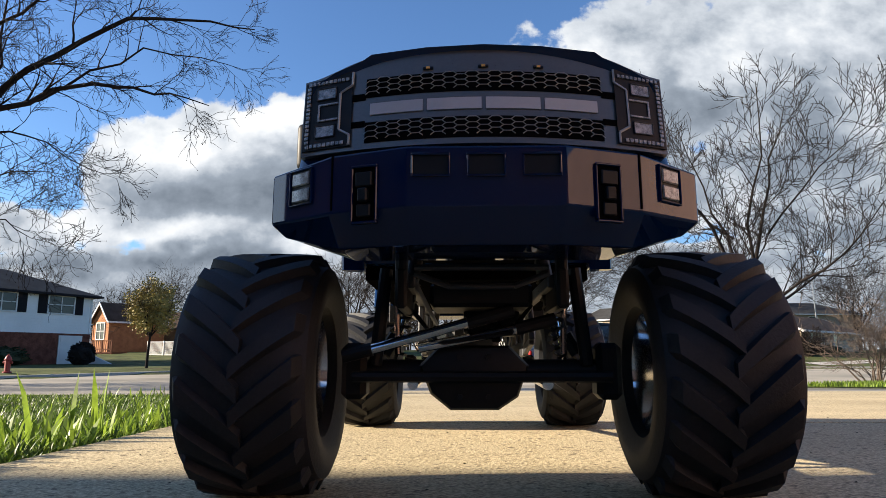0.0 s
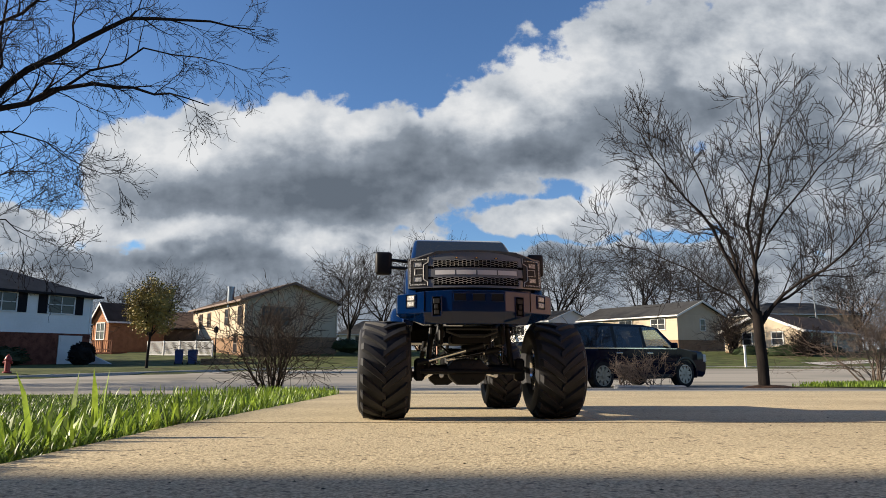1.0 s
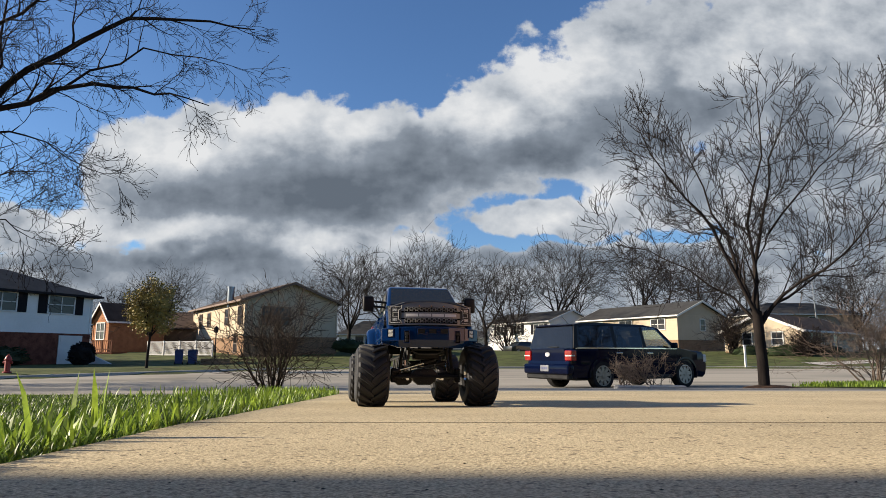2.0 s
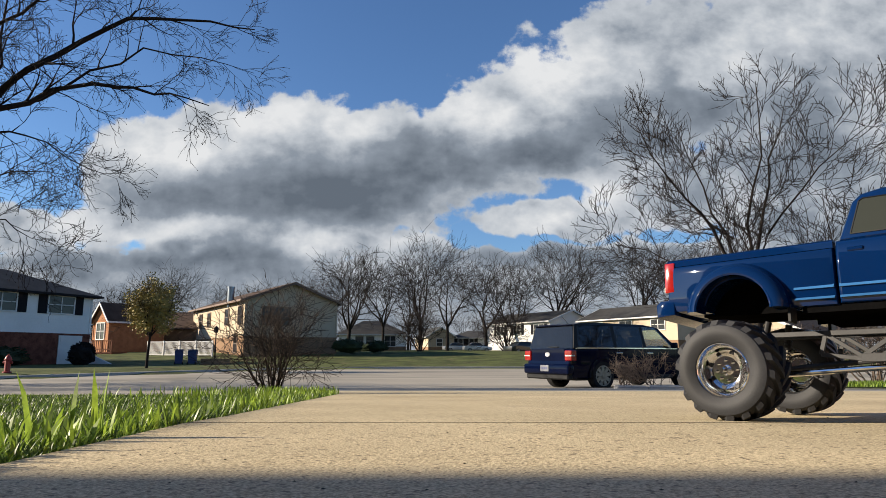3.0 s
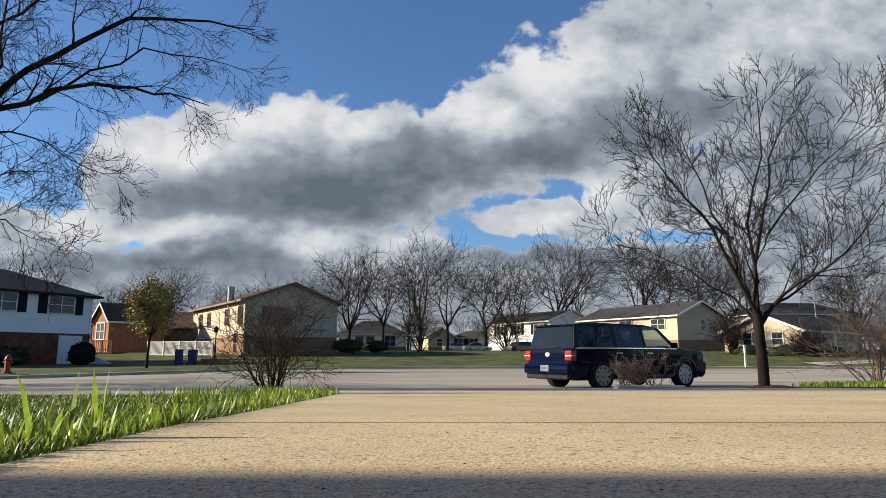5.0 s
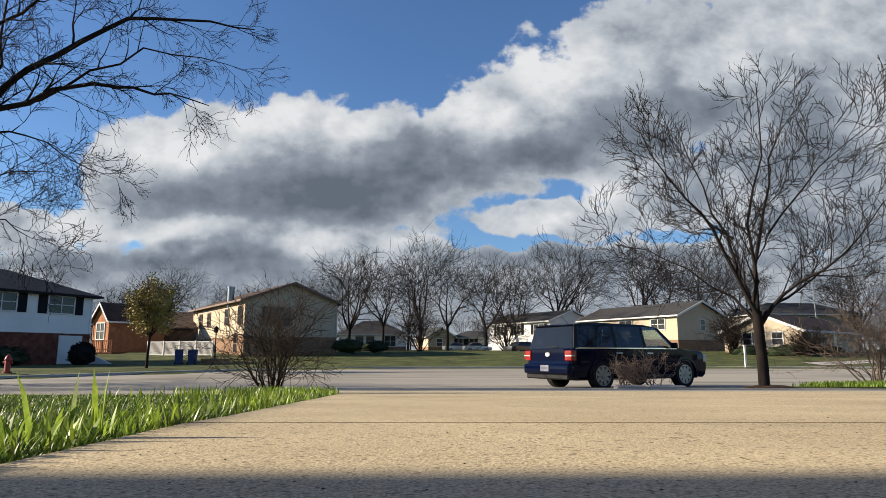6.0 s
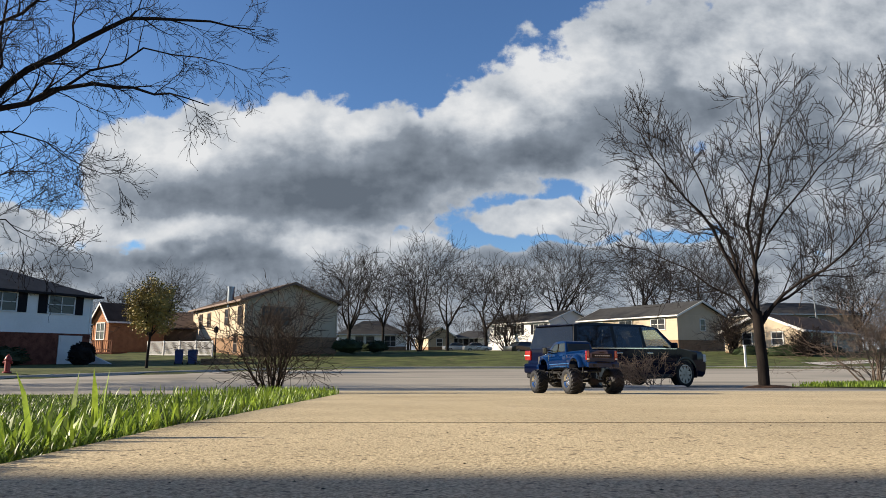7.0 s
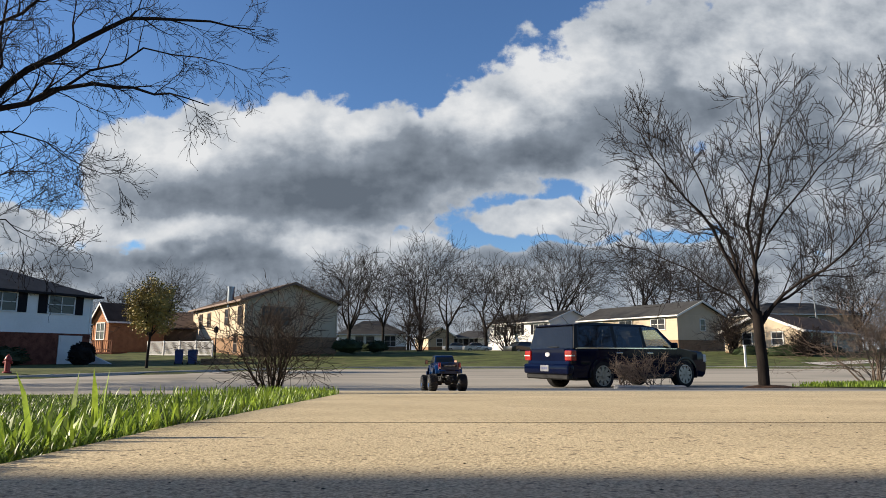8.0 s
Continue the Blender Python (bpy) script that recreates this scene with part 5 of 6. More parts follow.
def build_wagon():
    """The parked wagon: long, boxy, dark blue. Forward is +y, x to its right."""
    c = thing("car", "dark blue boxy estate car parked on the road", "car", pose(4.89, 18.4, drive_z(18.4), 0, 0, -60.9))
    W, L = 0.965, 5.13
    yr, yf, r = -1.45, 1.545, 0.365
    # lower body with wheel arches cut through
    pts = [(-2.42, 0.30)] + arc(yr, r, 0.43, 190, -10, 14) + arc(yf, r, 0.43, 190, -10, 14) + [(2.40, 0.27), (2.52, 0.34), (2.55, 0.62), (2.50, 0.86), (2.36, 0.98), (1.25, 1.08), (-2.35, 1.06), (-2.44, 0.9), (-2.50, 0.62), (-2.47, 0.40)]
    bm = slice_up(prismb(pts, -W, W, 0.07, 3), 1, (-2.4, -2.2, -1.9, -1.6, 1.2, 1.5, 1.8, 2.1, 2.3, 2.45))
    slice_up(bm, 2, (0.5, 0.75, 0.95))
    for v in bm.verts:
        t = smooth(1.4, 2.6, abs(v.co.y))
        v.co.x *= 1 - 0.10 * t * t
        if v.co.z < 0.5:
            v.co.x *= 0.97
    part("body", bm, M["car_blue"], c, smooth=16)
    # roof skin, pillars and panes round an open cabin
    lean = lambda z: (W - 0.05) * (1 - 0.15 * (z - 1.05) / 0.61)
    bm = prismb([(0.74, 1.57), (0.60, 1.645), (0.2, 1.69), (-1.2, 1.715), (-1.98, 1.70), (-2.24, 1.655), (-2.24, 1.625), (-1.98, 1.655), (0.2, 1.645), (0.58, 1.60)], -lean(1.66) - 0.005, lean(1.66) + 0.005, 0.025, 2)
    part("roof", bm, M["car_blue"], c)

    def panel(name, q, mat, s, thick=0.012, label=""):
        bm = bmesh.new()
        out = [bm.verts.new((s * lean(z), y, z)) for y, z in q]
        inn = [bm.verts.new((s * (lean(z) - thick), y, z)) for y, z in q]
        bm.faces.new(out)
        bm.faces.new(inn[::-1])
        for i in range(len(q)):
            bm.faces.new((out[i], out[(i + 1) % len(q)], inn[(i + 1) % len(q)], inn[i]))
        return part(name, bm, M[mat], c, label)
    for s in (-1, 1):
        panel("pillar", [(1.20, 1.06), (1.33, 1.06), (0.74, 1.60), (0.60, 1.63)], "car_blue", s, 0.05)
        panel("pillar", [(0.04, 1.06), (0.16, 1.06), (0.12, 1.645), (0.01, 1.645)], "black_plastic", s, 0.05)
        panel("pillar", [(-1.01, 1.06), (-0.89, 1.06), (-0.91, 1.655), (-1.03, 1.66)], "black_plastic", s, 0.05)
        panel("pillar", [(-2.36, 1.06), (-2.22, 1.06), (-2.13, 1.655), (-2.24, 1.65)], "black_plastic", s, 0.05)
        panel("side_window", [(0.16, 1.065), (1.20, 1.065), (0.60, 1.63), (0.12, 1.645)], "glass_tint", s, 0.006, "clear front door window")
        panel("side_window", [(-0.89, 1.065), (0.04, 1.065), (0.01, 1.645), (-0.91, 1.65)], "glass_privacy", s, 0.006, "dark tinted rear door window")
        panel("side_window", [(-2.22, 1.065), (-1.01, 1.065), (-1.03, 1.65), (-2.13, 1.65)], "glass_privacy", s, 0.006, "dark tinted rear side window")
    for q, nm, mt in (([(1.31, 1.07), (0.72, 1.595), (0.715, 1.589), (1.30, 1.066)], "windscreen", "glass_tint"), ([(-2.385, 1.05), (-2.25, 1.645), (-2.242, 1.645), (-2.377, 1.05)], "rear_window", "glass_privacy")):
        bm = prismb(q, -1.0, 1.0)
        for v in bm.verts:
            v.co.x *= lean(v.co.z) - 0.02
        part(nm, bm, M[mt], c)
    part("wiper", boxb(-0.05, 0.32, -2.405, -2.385, 1.08, 1.10), M["black_plastic"], c)
    part("spoiler", prismb([(-2.20, 1.66), (-2.32, 1.655), (-2.31, 1.635), (-2.20, 1.63)], -0.76, 0.76, 0.008), M["car_blue"], c)
    # seat backs and head rests behind the glass
    for y in (0.30, -0.70, -1.60):
        for x in (-0.42, 0.42):
            bm = prismb([(y, 1.0), (y + 0.14, 1.0), (y + 0.02, 1.38), (y - 0.09, 1.38)], x - 0.25, x + 0.25, 0.03, 2)
            box(bm, x - 0.13, x + 0.13, y - 0.12, y - 0.02, 1.40, 1.56, 0.03)
            part("seat", bm, M["black_plastic"], c)
    part("dashboard", prismb([(0.85, 1.06), (1.25, 1.06), (1.05, 1.13), (0.85, 1.13)], -0.8, 0.8, 0.02), M["black_plastic"], c)
    # chrome beltline, door seams and handles
    for s in (-1, 1):
        part("beltline", boxb(min(s * (W + 0.004), s * (W - 0.05)), max(s * (W + 0.004), s * (W - 0.05)), -2.30, 1.25, 1.045, 1.075), M["chrome"], c)
        for y in (0.22, -0.88):
            part("door_handle", boxb(min(s * W, s * (W + 0.03)), max(s * W, s * (W + 0.03)), y - 0.13, y + 0.1, 0.92, 0.95, 0.008), M["chrome"], c)
        for y in (1.2, 0.1, -0.95):
            part("door_seam", boxb(min(s * (W - 0.005), s * (W + 0.002)), max(s * (W - 0.005), s * (W + 0.002)), y - 0.006, y + 0.006, 0.42, 1.04), M["black_plastic"], c)
        part("sill", boxb(min(s * (W - 0.03), s * (W + 0.012)), max(s * (W - 0.03), s * (W + 0.012)), -0.95, 1.05, 0.27, 0.38, 0.015), M["black_plastic"], c)
        for yc in (yr, yf):
            bm = bmesh.new()
            pi, po = arc(yc, r, 0.425, 186, -6, 16), arc(yc, r, 0.475, 186, -6, 16)
            secs = [[bm.verts.new((s * (W - 0.03), a, b)), bm.verts.new((s * (W + 0.016), a, b)), bm.verts.new((s * (W + 0.014), e, d)), bm.verts.new((s * (W - 0.03), e, d))] for (a, b), (e, d) in zip(pi, po)]
            for p, q in zip(secs, secs[1:]):
                for j in range(3):
                    bm.faces.new((p[j], p[j + 1], q[j + 1], q[j]))
            part("arch_lip", bm, M["car_blue"], c)
        for z in (0.80, 0.68):
            part("door_groove", boxb(min(s * (W - 0.004), s * (W + 0.003)), max(s * (W - 0.004), s * (W + 0.003)), -0.92, 1.05, z - 0.006, z + 0.006), M["black_plastic"], c)
        m = part("mirror", boxb(min(s * W, s * (W + 0.2)), max(s * W, s * (W + 0.2)), 0.98, 1.1, 1.06, 1.22, 0.04, seg=3), M["car_blue"], c)
        # tail lamp wraps the corner
        bm = boxb(min(s * 0.70, s * 0.972), max(s * 0.70, s * 0.972), -2.50, -2.32, 0.74, 1.0, 0.02)
        t = part("tail_light", bm, M["lens_red"], c)
        for z in (0.87,):
            bm = boxb(min(s * 0.74, s * 0.976), max(s * 0.74, s * 0.976), -2.505, -2.38, z - 0.016, z + 0.016)
            part("lens_strip", bm, M["lens_clear"], t)
        bm = boxb(min(s * 0.62, s * 0.90), max(s * 0.62, s * 0.90), 2.36, 2.53, 0.68, 0.90, 0.03)
        part("headlight", bm, M["lens_clear"], c)
    # tailgate, rear window, bumper, plate
    part("tailgate", boxb(-0.70, 0.70, -2.475, -2.42, 0.70, 1.05, 0.02), M["car_blue"], c)
    b = part("rear_bumper", boxb(-0.93, 0.93, -2.58, -2.36, 0.40, 0.66, 0.06, seg=3), M["car_blue"], c)
    part("valance", boxb(-0.86, 0.86, -2.54, -2.36, 0.27, 0.41, 0.03), M["black_plastic"], c)
    p = part("number_plate", boxb(-0.17, 0.17, -2.592, -2.575, 0.47, 0.63, 0.004), M["plate"], c)
    for i in range(3):
        part("plate_bar", boxb(-0.13 + i * 0.09, -0.06 + i * 0.09, -2.597, -2.592, 0.52, 0.585), M["plate_bar"], p)
    bm = latheb([(0, 0.0), (0.01, 0.055), (-0.01, 0.06)], 24, "z", pose(0, -2.475, 0.90, 90) @ Matrix.Diagonal((1.7, 1, 1, 1)))
    part("badge", bm, M["letter_white"], c)
    part("antenna", rodb((0, -1.75, 1.70), (0, -1.98, 1.92), 0.008, 0.004), M["black_plastic"], c)
    part("underbody", boxb(-0.8, 0.8, -2.2, 2.2, 0.25, 0.5), M["black_plastic"], c)
    for y in (yr, yf):
        for s in (-1, 1):
            car_wheel(c, s * (W - 0.12), y, r, 0.24, s)
    return c


def far_car(label, m, paint, L=4.6):
    c = thing("car", label, "car", m, group="cars parked by the far houses")
    r = 0.32
    pts = [(-L / 2 + 0.05, 0.30)] + arc(-L * 0.29, r, 0.38, 190, -10, 8) + arc(L * 0.29, r, 0.38, 190, -10, 8) + [(L / 2 - 0.05, 0.3), (L / 2, 0.6), (L / 2 - 0.2, 0.8), (L * 0.2, 0.93), (-L * 0.36, 0.98), (-L / 2 + 0.05, 0.92), (-L / 2, 0.6)]
    part("body", prismb(pts, -0.88, 0.88, 0.06, 2), paint, c)
    part("glasshouse", taper(prismb([(-L * 0.34, 0.95), (L * 0.22, 0.92), (L * 0.08, 1.38), (-L * 0.2, 1.42)], -0.8, 0.8, 0.05), 0.9, 1.42, 0.2), M["glass_dark"], c)
    part("roof", boxb(-0.62, 0.62, -L * 0.19, L * 0.07, 1.38, 1.45, 0.03), paint, c)
    for y in (-L * 0.29, L * 0.29):
        for s in (-1, 1):
            car_wheel(c, s * 0.78, y, r, 0.2, s)
    return c


# the model monster truck; forward is +y, x to its right, origin on the ground between the axles
R_T, W_T, AX, TR = 0.086, 0.090, 0.272, 0.153


def monster_wheel(parent, name, m, side):
    r, w = R_T, W_T
    prof = [(-w * 0.34, r * 0.50), (-w * 0.44, r * 0.54), (-w * 0.50, r * 0.66), (-w * 0.505, r * 0.78), (-w * 0.47, r * 0.87), (-w * 0.36, r * 0.925), (0, r * 0.94), (w * 0.36, r * 0.925), (w * 0.47, r * 0.87), (w * 0.505, r * 0.78), (w * 0.50, r * 0.66), (w * 0.44, r * 0.54), (w * 0.34, r * 0.50)]
    h = part(name, latheb(prof, 48), M["rubber"], parent, "black rubber tyre on a chrome rim")
    h.matrix_basis = m
    # chevron lugs: bars that sweep from the middle of the tread to the shoulders
    bm = bmesh.new()
    n = 18
    for i in range(n):
        for s in (-1, 1):
            a0 = i * math.tau / n + (0 if s > 0 else math.tau / n / 2)
            ring = []
            for k in range(7):
                t = k / 6
                x = s * (0.0 + t * w * 0.515) - s * 0.003
                a = a0 - 0.44 * t ** 0.9
                top = r * (1.0 - 0.03 * t ** 3 - (0.16 if k == 6 else 0.0))
                half = 0.085 + 0.03 * t
                col = []
                for da, rr in ((-half, r * (0.92 if k < 6 else 0.74)), (-half * 0.66, top), (half * 0.66, top), (half, r * (0.92 if k < 6 else 0.74))):
                    col.append(bm.verts.new((x, rr * math.sin(a + da), rr * math.cos(a + da))))
                ring.append(col)
            for p, q in zip(ring, ring[1:]):
                for j in range(3):
                    bm.faces.new((p[j], p[j + 1], q[j + 1], q[j]))
            bm.faces.new(ring[0])
            bm.faces.new(ring[-1][::-1])
    part("tread", bm, M["rubber"], h, "deep chevron tread lugs", smooth=25)
    flip = Matrix.Scale(side, 4, (1, 0, 0))
    bm = latheb([(-w * 0.36, r * 0.50), (-w * 0.1, r * 0.44), (w * 0.18, r * 0.44), (w * 0.38, r * 0.49), (w * 0.43, r * 0.53), (w * 0.445, r * 0.51), (w * 0.40, r * 0.47), (w * 0.20, r * 0.425), (w * 0.13, r * 0.40)], 40, m=flip)
    part("rim", bm, M["chrome"], h, "polished chrome wheel rim")
    part("rim_disc", latheb([(w * 0.13, r * 0.41), (w * 0.16, r * 0.33), (w * 0.23, r * 0.27), (w * 0.23, 0.0)], 40, m=flip), M["chrome"], h)
    for i in range(8):
        a = i * math.tau / 8
        c, q = math.cos(a), math.sin(a)
        part("rim_hole", rodb((side * w * 0.12, r * 0.355 * c, r * 0.355 * q), (side * w * 0.172, r * 0.345 * c, r * 0.345 * q), r * 0.045, seg=10), M["black_plastic"], h)
        c, q = math.cos(a + 0.39), math.sin(a + 0.39)
        part("wheel_nut", rodb((side * w * 0.22, r * 0.20 * c, r * 0.20 * q), (side * w * 0.30, r * 0.20 * c, r * 0.20 * q), r * 0.032, seg=6), M["chrome"], h)
    bm = rodb((side * w * 0.22, 0, 0), (side * w * 0.36, 0, 0), r * 0.11, r * 0.09, seg=14)
    rod(bm, (side * w * 0.36, 0, 0), (side * w * 0.44, 0, 0), r * 0.05, r * 0.045, seg=8)
    part("hub", bm, M["chrome"], h)
    return h


def face(bm):
    """Bend flat front pieces round the nose: x across, y out of the face, z up."""
    for v in bm.verts:
        x, y, z = v.co
        v.co.y = 0.386 + y - 1.9 * x * x - 0.14 * (z - 0.222)
    return bm


def bar(bm, x, a, b, w, t):
    """A flat bar between two points (y, z) in a plane across x."""
    (y0, z0), (y1, z1) = a, b
    n = math.hypot(y1 - y0, z1 - z0)
    m = pose(x, (y0 + y1) / 2, (z0 + z1) / 2, math.degrees(math.atan2(z1 - z0, y1 - y0)), 0, 0)
    return box(bm, -t / 2, t / 2, -n / 2, n / 2, -w / 2, w / 2, 0.0008, m=m)


def rim_frame(bm, x0, x1, z0, z1, w, y0, y1, m):
    """A raised rim round a pocket."""
    for a, b, c, d in ((x0 - w, x1 + w, z1, z1 + w), (x0 - w, x1 + w, z0 - w, z0), (x0 - w, x0, z0, z1), (x1, x1 + w, z0, z1)):
        box(bm, a, b, y0, y1, c, d, 0.0005, m=m)
    return bm


def truck_shell(t):
    """The pickup shell: bed, lower cab with wings, hood, greenhouse and flares."""
    B, K, D = M["truck_blue"], M["black_plastic"], M["matte_black"]
    HW = 0.111
    # load bed, its floor, rails and tailgate
    pts = [(-0.412, 0.200), (-0.400, 0.182)] + [(y, z) for y, z in arc(-AX - 0.004, 0.172, 0.068, 172, 8, 14)] + [(-0.182, 0.176), (-0.1135, 0.176), (-0.1135, 0.272), (-0.412, 0.272)]
    bm = slice_up(prismb(pts, -HW, HW, 0.005, 2), 2, (0.195, 0.212, 0.235, 0.255))
    for v in bm.verts:
        v.co.x *= 1 + 0.022 * max(0, 1 - ((v.co.z - 0.245) / 0.055) ** 2)
        v.co.x *= 1 - 0.035 * smooth(0.21, 0.176, v.co.z) if v.co.z < 0.21 else 1
    part("bed", bm, B, t, "glossy metallic blue load bed")
    part("bed_floor", boxb(-0.094, 0.094, -0.402, -0.118, 0.2722, 0.2738), K, t)
    for s in (-1, 1):
        bm = prismb([(s * 0.094, 0.2718), (s * HW, 0.2718), (s * (HW - 0.001), 0.2835), (s * (HW - 0.004), 0.2865), (s * 0.094, 0.2865)], -0.412, -0.1135, axis="y")
        part("bed_rail", bm, B, t)
    # lower cab, doors and front wings in one pressing
    pts = [(-0.1105, 0.178)] + [(0.165, 0.178)] + arc(AX - 0.002, 0.170, 0.086, 174, 6, 16) + [(0.364, 0.186), (0.368, 0.20), (0.366, 0.262), (0.345, 0.274), (0.19, 0.284), (-0.1105, 0.284)]
    bm = slice_up(slice_up(prismb(pts, -HW, HW, 0.006, 3), 1, (0.0, 0.1, 0.2, 0.24, 0.28, 0.33, 0.35)), 2, (0.195, 0.212, 0.235, 0.262, 0.275))
    slice_up(bm, 0, (-0.08, -0.04, 0.0, 0.04, 0.08))
    for v in bm.verts:
        x, y, z = v.co
        v.co.x = x * (1 + 0.022 * max(0, 1 - ((z - 0.245) / 0.055) ** 2) + 0.012 * smooth(0.22, 0.30, y) - 0.035 * smooth(0.262, 0.284, z) - 0.03 * smooth(0.21, 0.178, z) * (1 if z < 0.21 else 0))
        if y > 0.33:
            v.co.y = y - 1.2 * x * x
    part("body", bm, B, t, "glossy metallic blue cab and wings")
    # hood with a raised middle and a lip over the grille
    bm = bmesh.new()
    prof = [(-0.111, 0.262), (-0.109, 0.274), (-0.094, 0.281), (-0.076, 0.286), (-0.070, 0.2895), (-0.035, 0.2905), (0.0, 0.291), (0.035, 0.2905), (0.070, 0.2895), (0.076, 0.286), (0.094, 0.281), (0.109, 0.274), (0.111, 0.262)]
    rows = []
    for i in range(9):
        y = 0.165 + (0.386 - 0.165) * i / 8
        k = i / 8
        rows.append([bm.verts.new((x, y - 1.9 * x * x * k - (0.004 if k == 1 else 0), z + 0.010 * (1 - smooth(0.2, 0.34, y)) - 0.004 * k - (0.0025 if k == 1 else 0))) for x, z in prof])
    for a, b in zip(rows, rows[1:]):
        for j in range(len(prof) - 1):
            bm.faces.new((a[j], a[j + 1], b[j + 1], b[j]))
    bm.faces.new(rows[-1])
    bm.faces.new(rows[0][::-1])
    part("hood", bm, B, t, "blue hood with a raised middle", smooth=22)
    # greenhouse
    cab = [(-0.106, 0.281), (0.222, 0.287), (0.128, 0.353), (0.104, 0.363), (0.03, 0.3685), (-0.04, 0.3685), (-0.070, 0.363), (-0.084, 0.350)]
    part("cab", taper(prismb(cab, -0.109, 0.109, 0.008, 3), 0.284, 0.366, 0.13), B, t)
    side = lambda z: 0.109 * (1 - 0.13 * min(1, max(0, (z - 0.284) / 0.082))) + 0.0008
    for s in (-1, 1):
        for wp in ([(-0.086, 0.2925), (0.010, 0.2915), (0.012, 0.351), (-0.066, 0.353), (-0.072, 0.349)], [(0.032, 0.2912), (0.150, 0.2885), (0.150, 0.300), (0.098, 0.341), (0.086, 0.349), (0.034, 0.351)]):
            bm = bmesh.new()
            vs = [bm.verts.new((s * side(z), y, z)) for y, z in wp]
            vi = [bm.verts.new((s * (side(z) - 0.004), y, z)) for y, z in wp]
            bm.faces.new(vs)
            for i in range(len(vs)):
                bm.faces.new((vs[i], vs[(i + 1) % len(vs)], vi[(i + 1) % len(vs)], vi[i]))
            w = part("side_window", bm, M["glass_smoke"], t, "smoked side window")
            bm = bmesh.new()
            for (y0, z0), (y1, z1) in zip(wp, wp[1:] + wp[:1]):
                rod(bm, (s * side(z0), y0, z0), (s * side(z1), y1, z1), 0.0012, seg=5)
            part("window_trim", bm, K, w)
        part("door_pillar", pillar_post(s, side), D, t)
        for y in (0.022, 0.160):
            part("door_seam", boxb(min(s * 0.1085, s * 0.1115), max(s * 0.1085, s * 0.1115), y - 0.0006, y + 0.0006, 0.184, 0.277), D, t)
        for y in (0.034, -0.092):
            part("door_handle", boxb(min(s * 0.110, s * 0.1155), max(s * 0.110, s * 0.1155), y, y + 0.024, 0.262, 0.269, 0.0015), B, t)
        # creases in the body side; their bright reflection is put into the colour
        for zz, hh in ((0.2045, 0.0075), (0.1865, 0.0045)):
            for ya, yb in ((-0.178, -0.116), (-0.108, 0.166)):
                part("side_moulding", prismb([(s * 0.109, zz), (s * 0.1150, zz), (s * 0.1105, zz + hh), (s * 0.109, zz + hh)], ya, yb, axis="y"), M["crease_glint"], t, "body side crease, its sky highlight painted in lighter blue")
        vt = part("vent", boxb(min(s * 0.110, s * 0.1145), max(s * 0.110, s * 0.1145), 0.168, 0.180, 0.236, 0.279, 0.002), M["alloy"], t, "bright metal wing badge")
        for z in (0.2455, 0.2575, 0.2695):
            part("badge_slot", boxb(min(s * 0.1142, s * 0.1152), max(s * 0.1142, s * 0.1152), 0.1705, 0.1775, z - 0.0035, z + 0.0035), K, vt)
        # flares: a broad one over the rear wheel, a slim one in front
        for yc, zc, ri, ro, wide, a0, a1 in ((-AX - 0.004, 0.172, 0.066, 0.091, 0.030, 178, 2), (AX - 0.002, 0.170, 0.084, 0.100, 0.0085, 178, 14)):
            bm = bmesh.new()
            secs = []
            n = 20
            for i in range(n + 1):
                a = radians(a0 + (a1 - a0) * i / n)
                c, q = math.cos(a), math.sin(a)
                row = []
                for rr, xx in ((ri, HW - 0.012), (ri, HW + wide - 0.002), (ri + 0.003, HW + wide), (ri + (ro - ri) * 0.45, HW + wide * 0.96), (ri + (ro - ri) * 0.80, HW + wide * 0.72), (ro, HW + wide * 0.22), (ro + 0.004, HW - 0.008)):
                    row.append(bm.verts.new((s * xx, yc + rr * c, zc + rr * q)))
                secs.append(row)
            for p, q in zip(secs, secs[1:]):
                for j in range(6):
                    bm.faces.new((p[j], p[j + 1], q[j + 1], q[j]))
            bm.faces.new(secs[0])
            bm.faces.new(secs[-1][::-1])
            part("fender", bm, B, t, smooth=40)
        # towing mirror on two arms
        bm = boxb(min(s * 0.142, s * 0.176), max(s * 0.142, s * 0.176), 0.126, 0.143, 0.280, 0.328, 0.006, seg=3)
        mi = part("mirror", bm, K, t, "black towing mirror")
        part("mirror_glass", boxb(min(s * 0.145, s * 0.173), max(s * 0.145, s * 0.173), 0.1245, 0.1262, 0.285, 0.323), M["chrome"], mi)
        bm = rodb((s * 0.098, 0.142, 0.292), (s * 0.146, 0.136, 0.296), 0.0034)
        rod(bm, (s * 0.096, 0.142, 0.306), (s * 0.146, 0.136, 0.312), 0.0034)
        part("mirror_arm", bm, K, mi)
        # tail light with a clear band
        tl = part("tail_light", boxb(min(s * 0.091, s * 0.1135), max(s * 0.091, s * 0.1135), -0.4175, -0.396, 0.220, 0.281, 0.003, seg=2), M["lens_red"], t, "tall red tail light")
        part("reversing_lens", boxb(min(s * 0.094, s * 0.111), max(s * 0.094, s * 0.111), -0.4195, -0.414, 0.222, 0.232, 0.001), M["lens_clear"], tl)
        part("mud_guard", boxb(min(s * 0.088, s * 0.116), max(s * 0.088, s * 0.116), -0.190, -0.184, 0.150, 0.182, 0.001), K, t)
    # glazing front and back
    bm = prismb([(-0.098, 0.0), (0.098, 0.0), (0.090, 0.104), (-0.090, 0.104)], -0.001, 0.0014, axis="y")
    ws = part("windscreen", bm, M["glass_dark"], t)
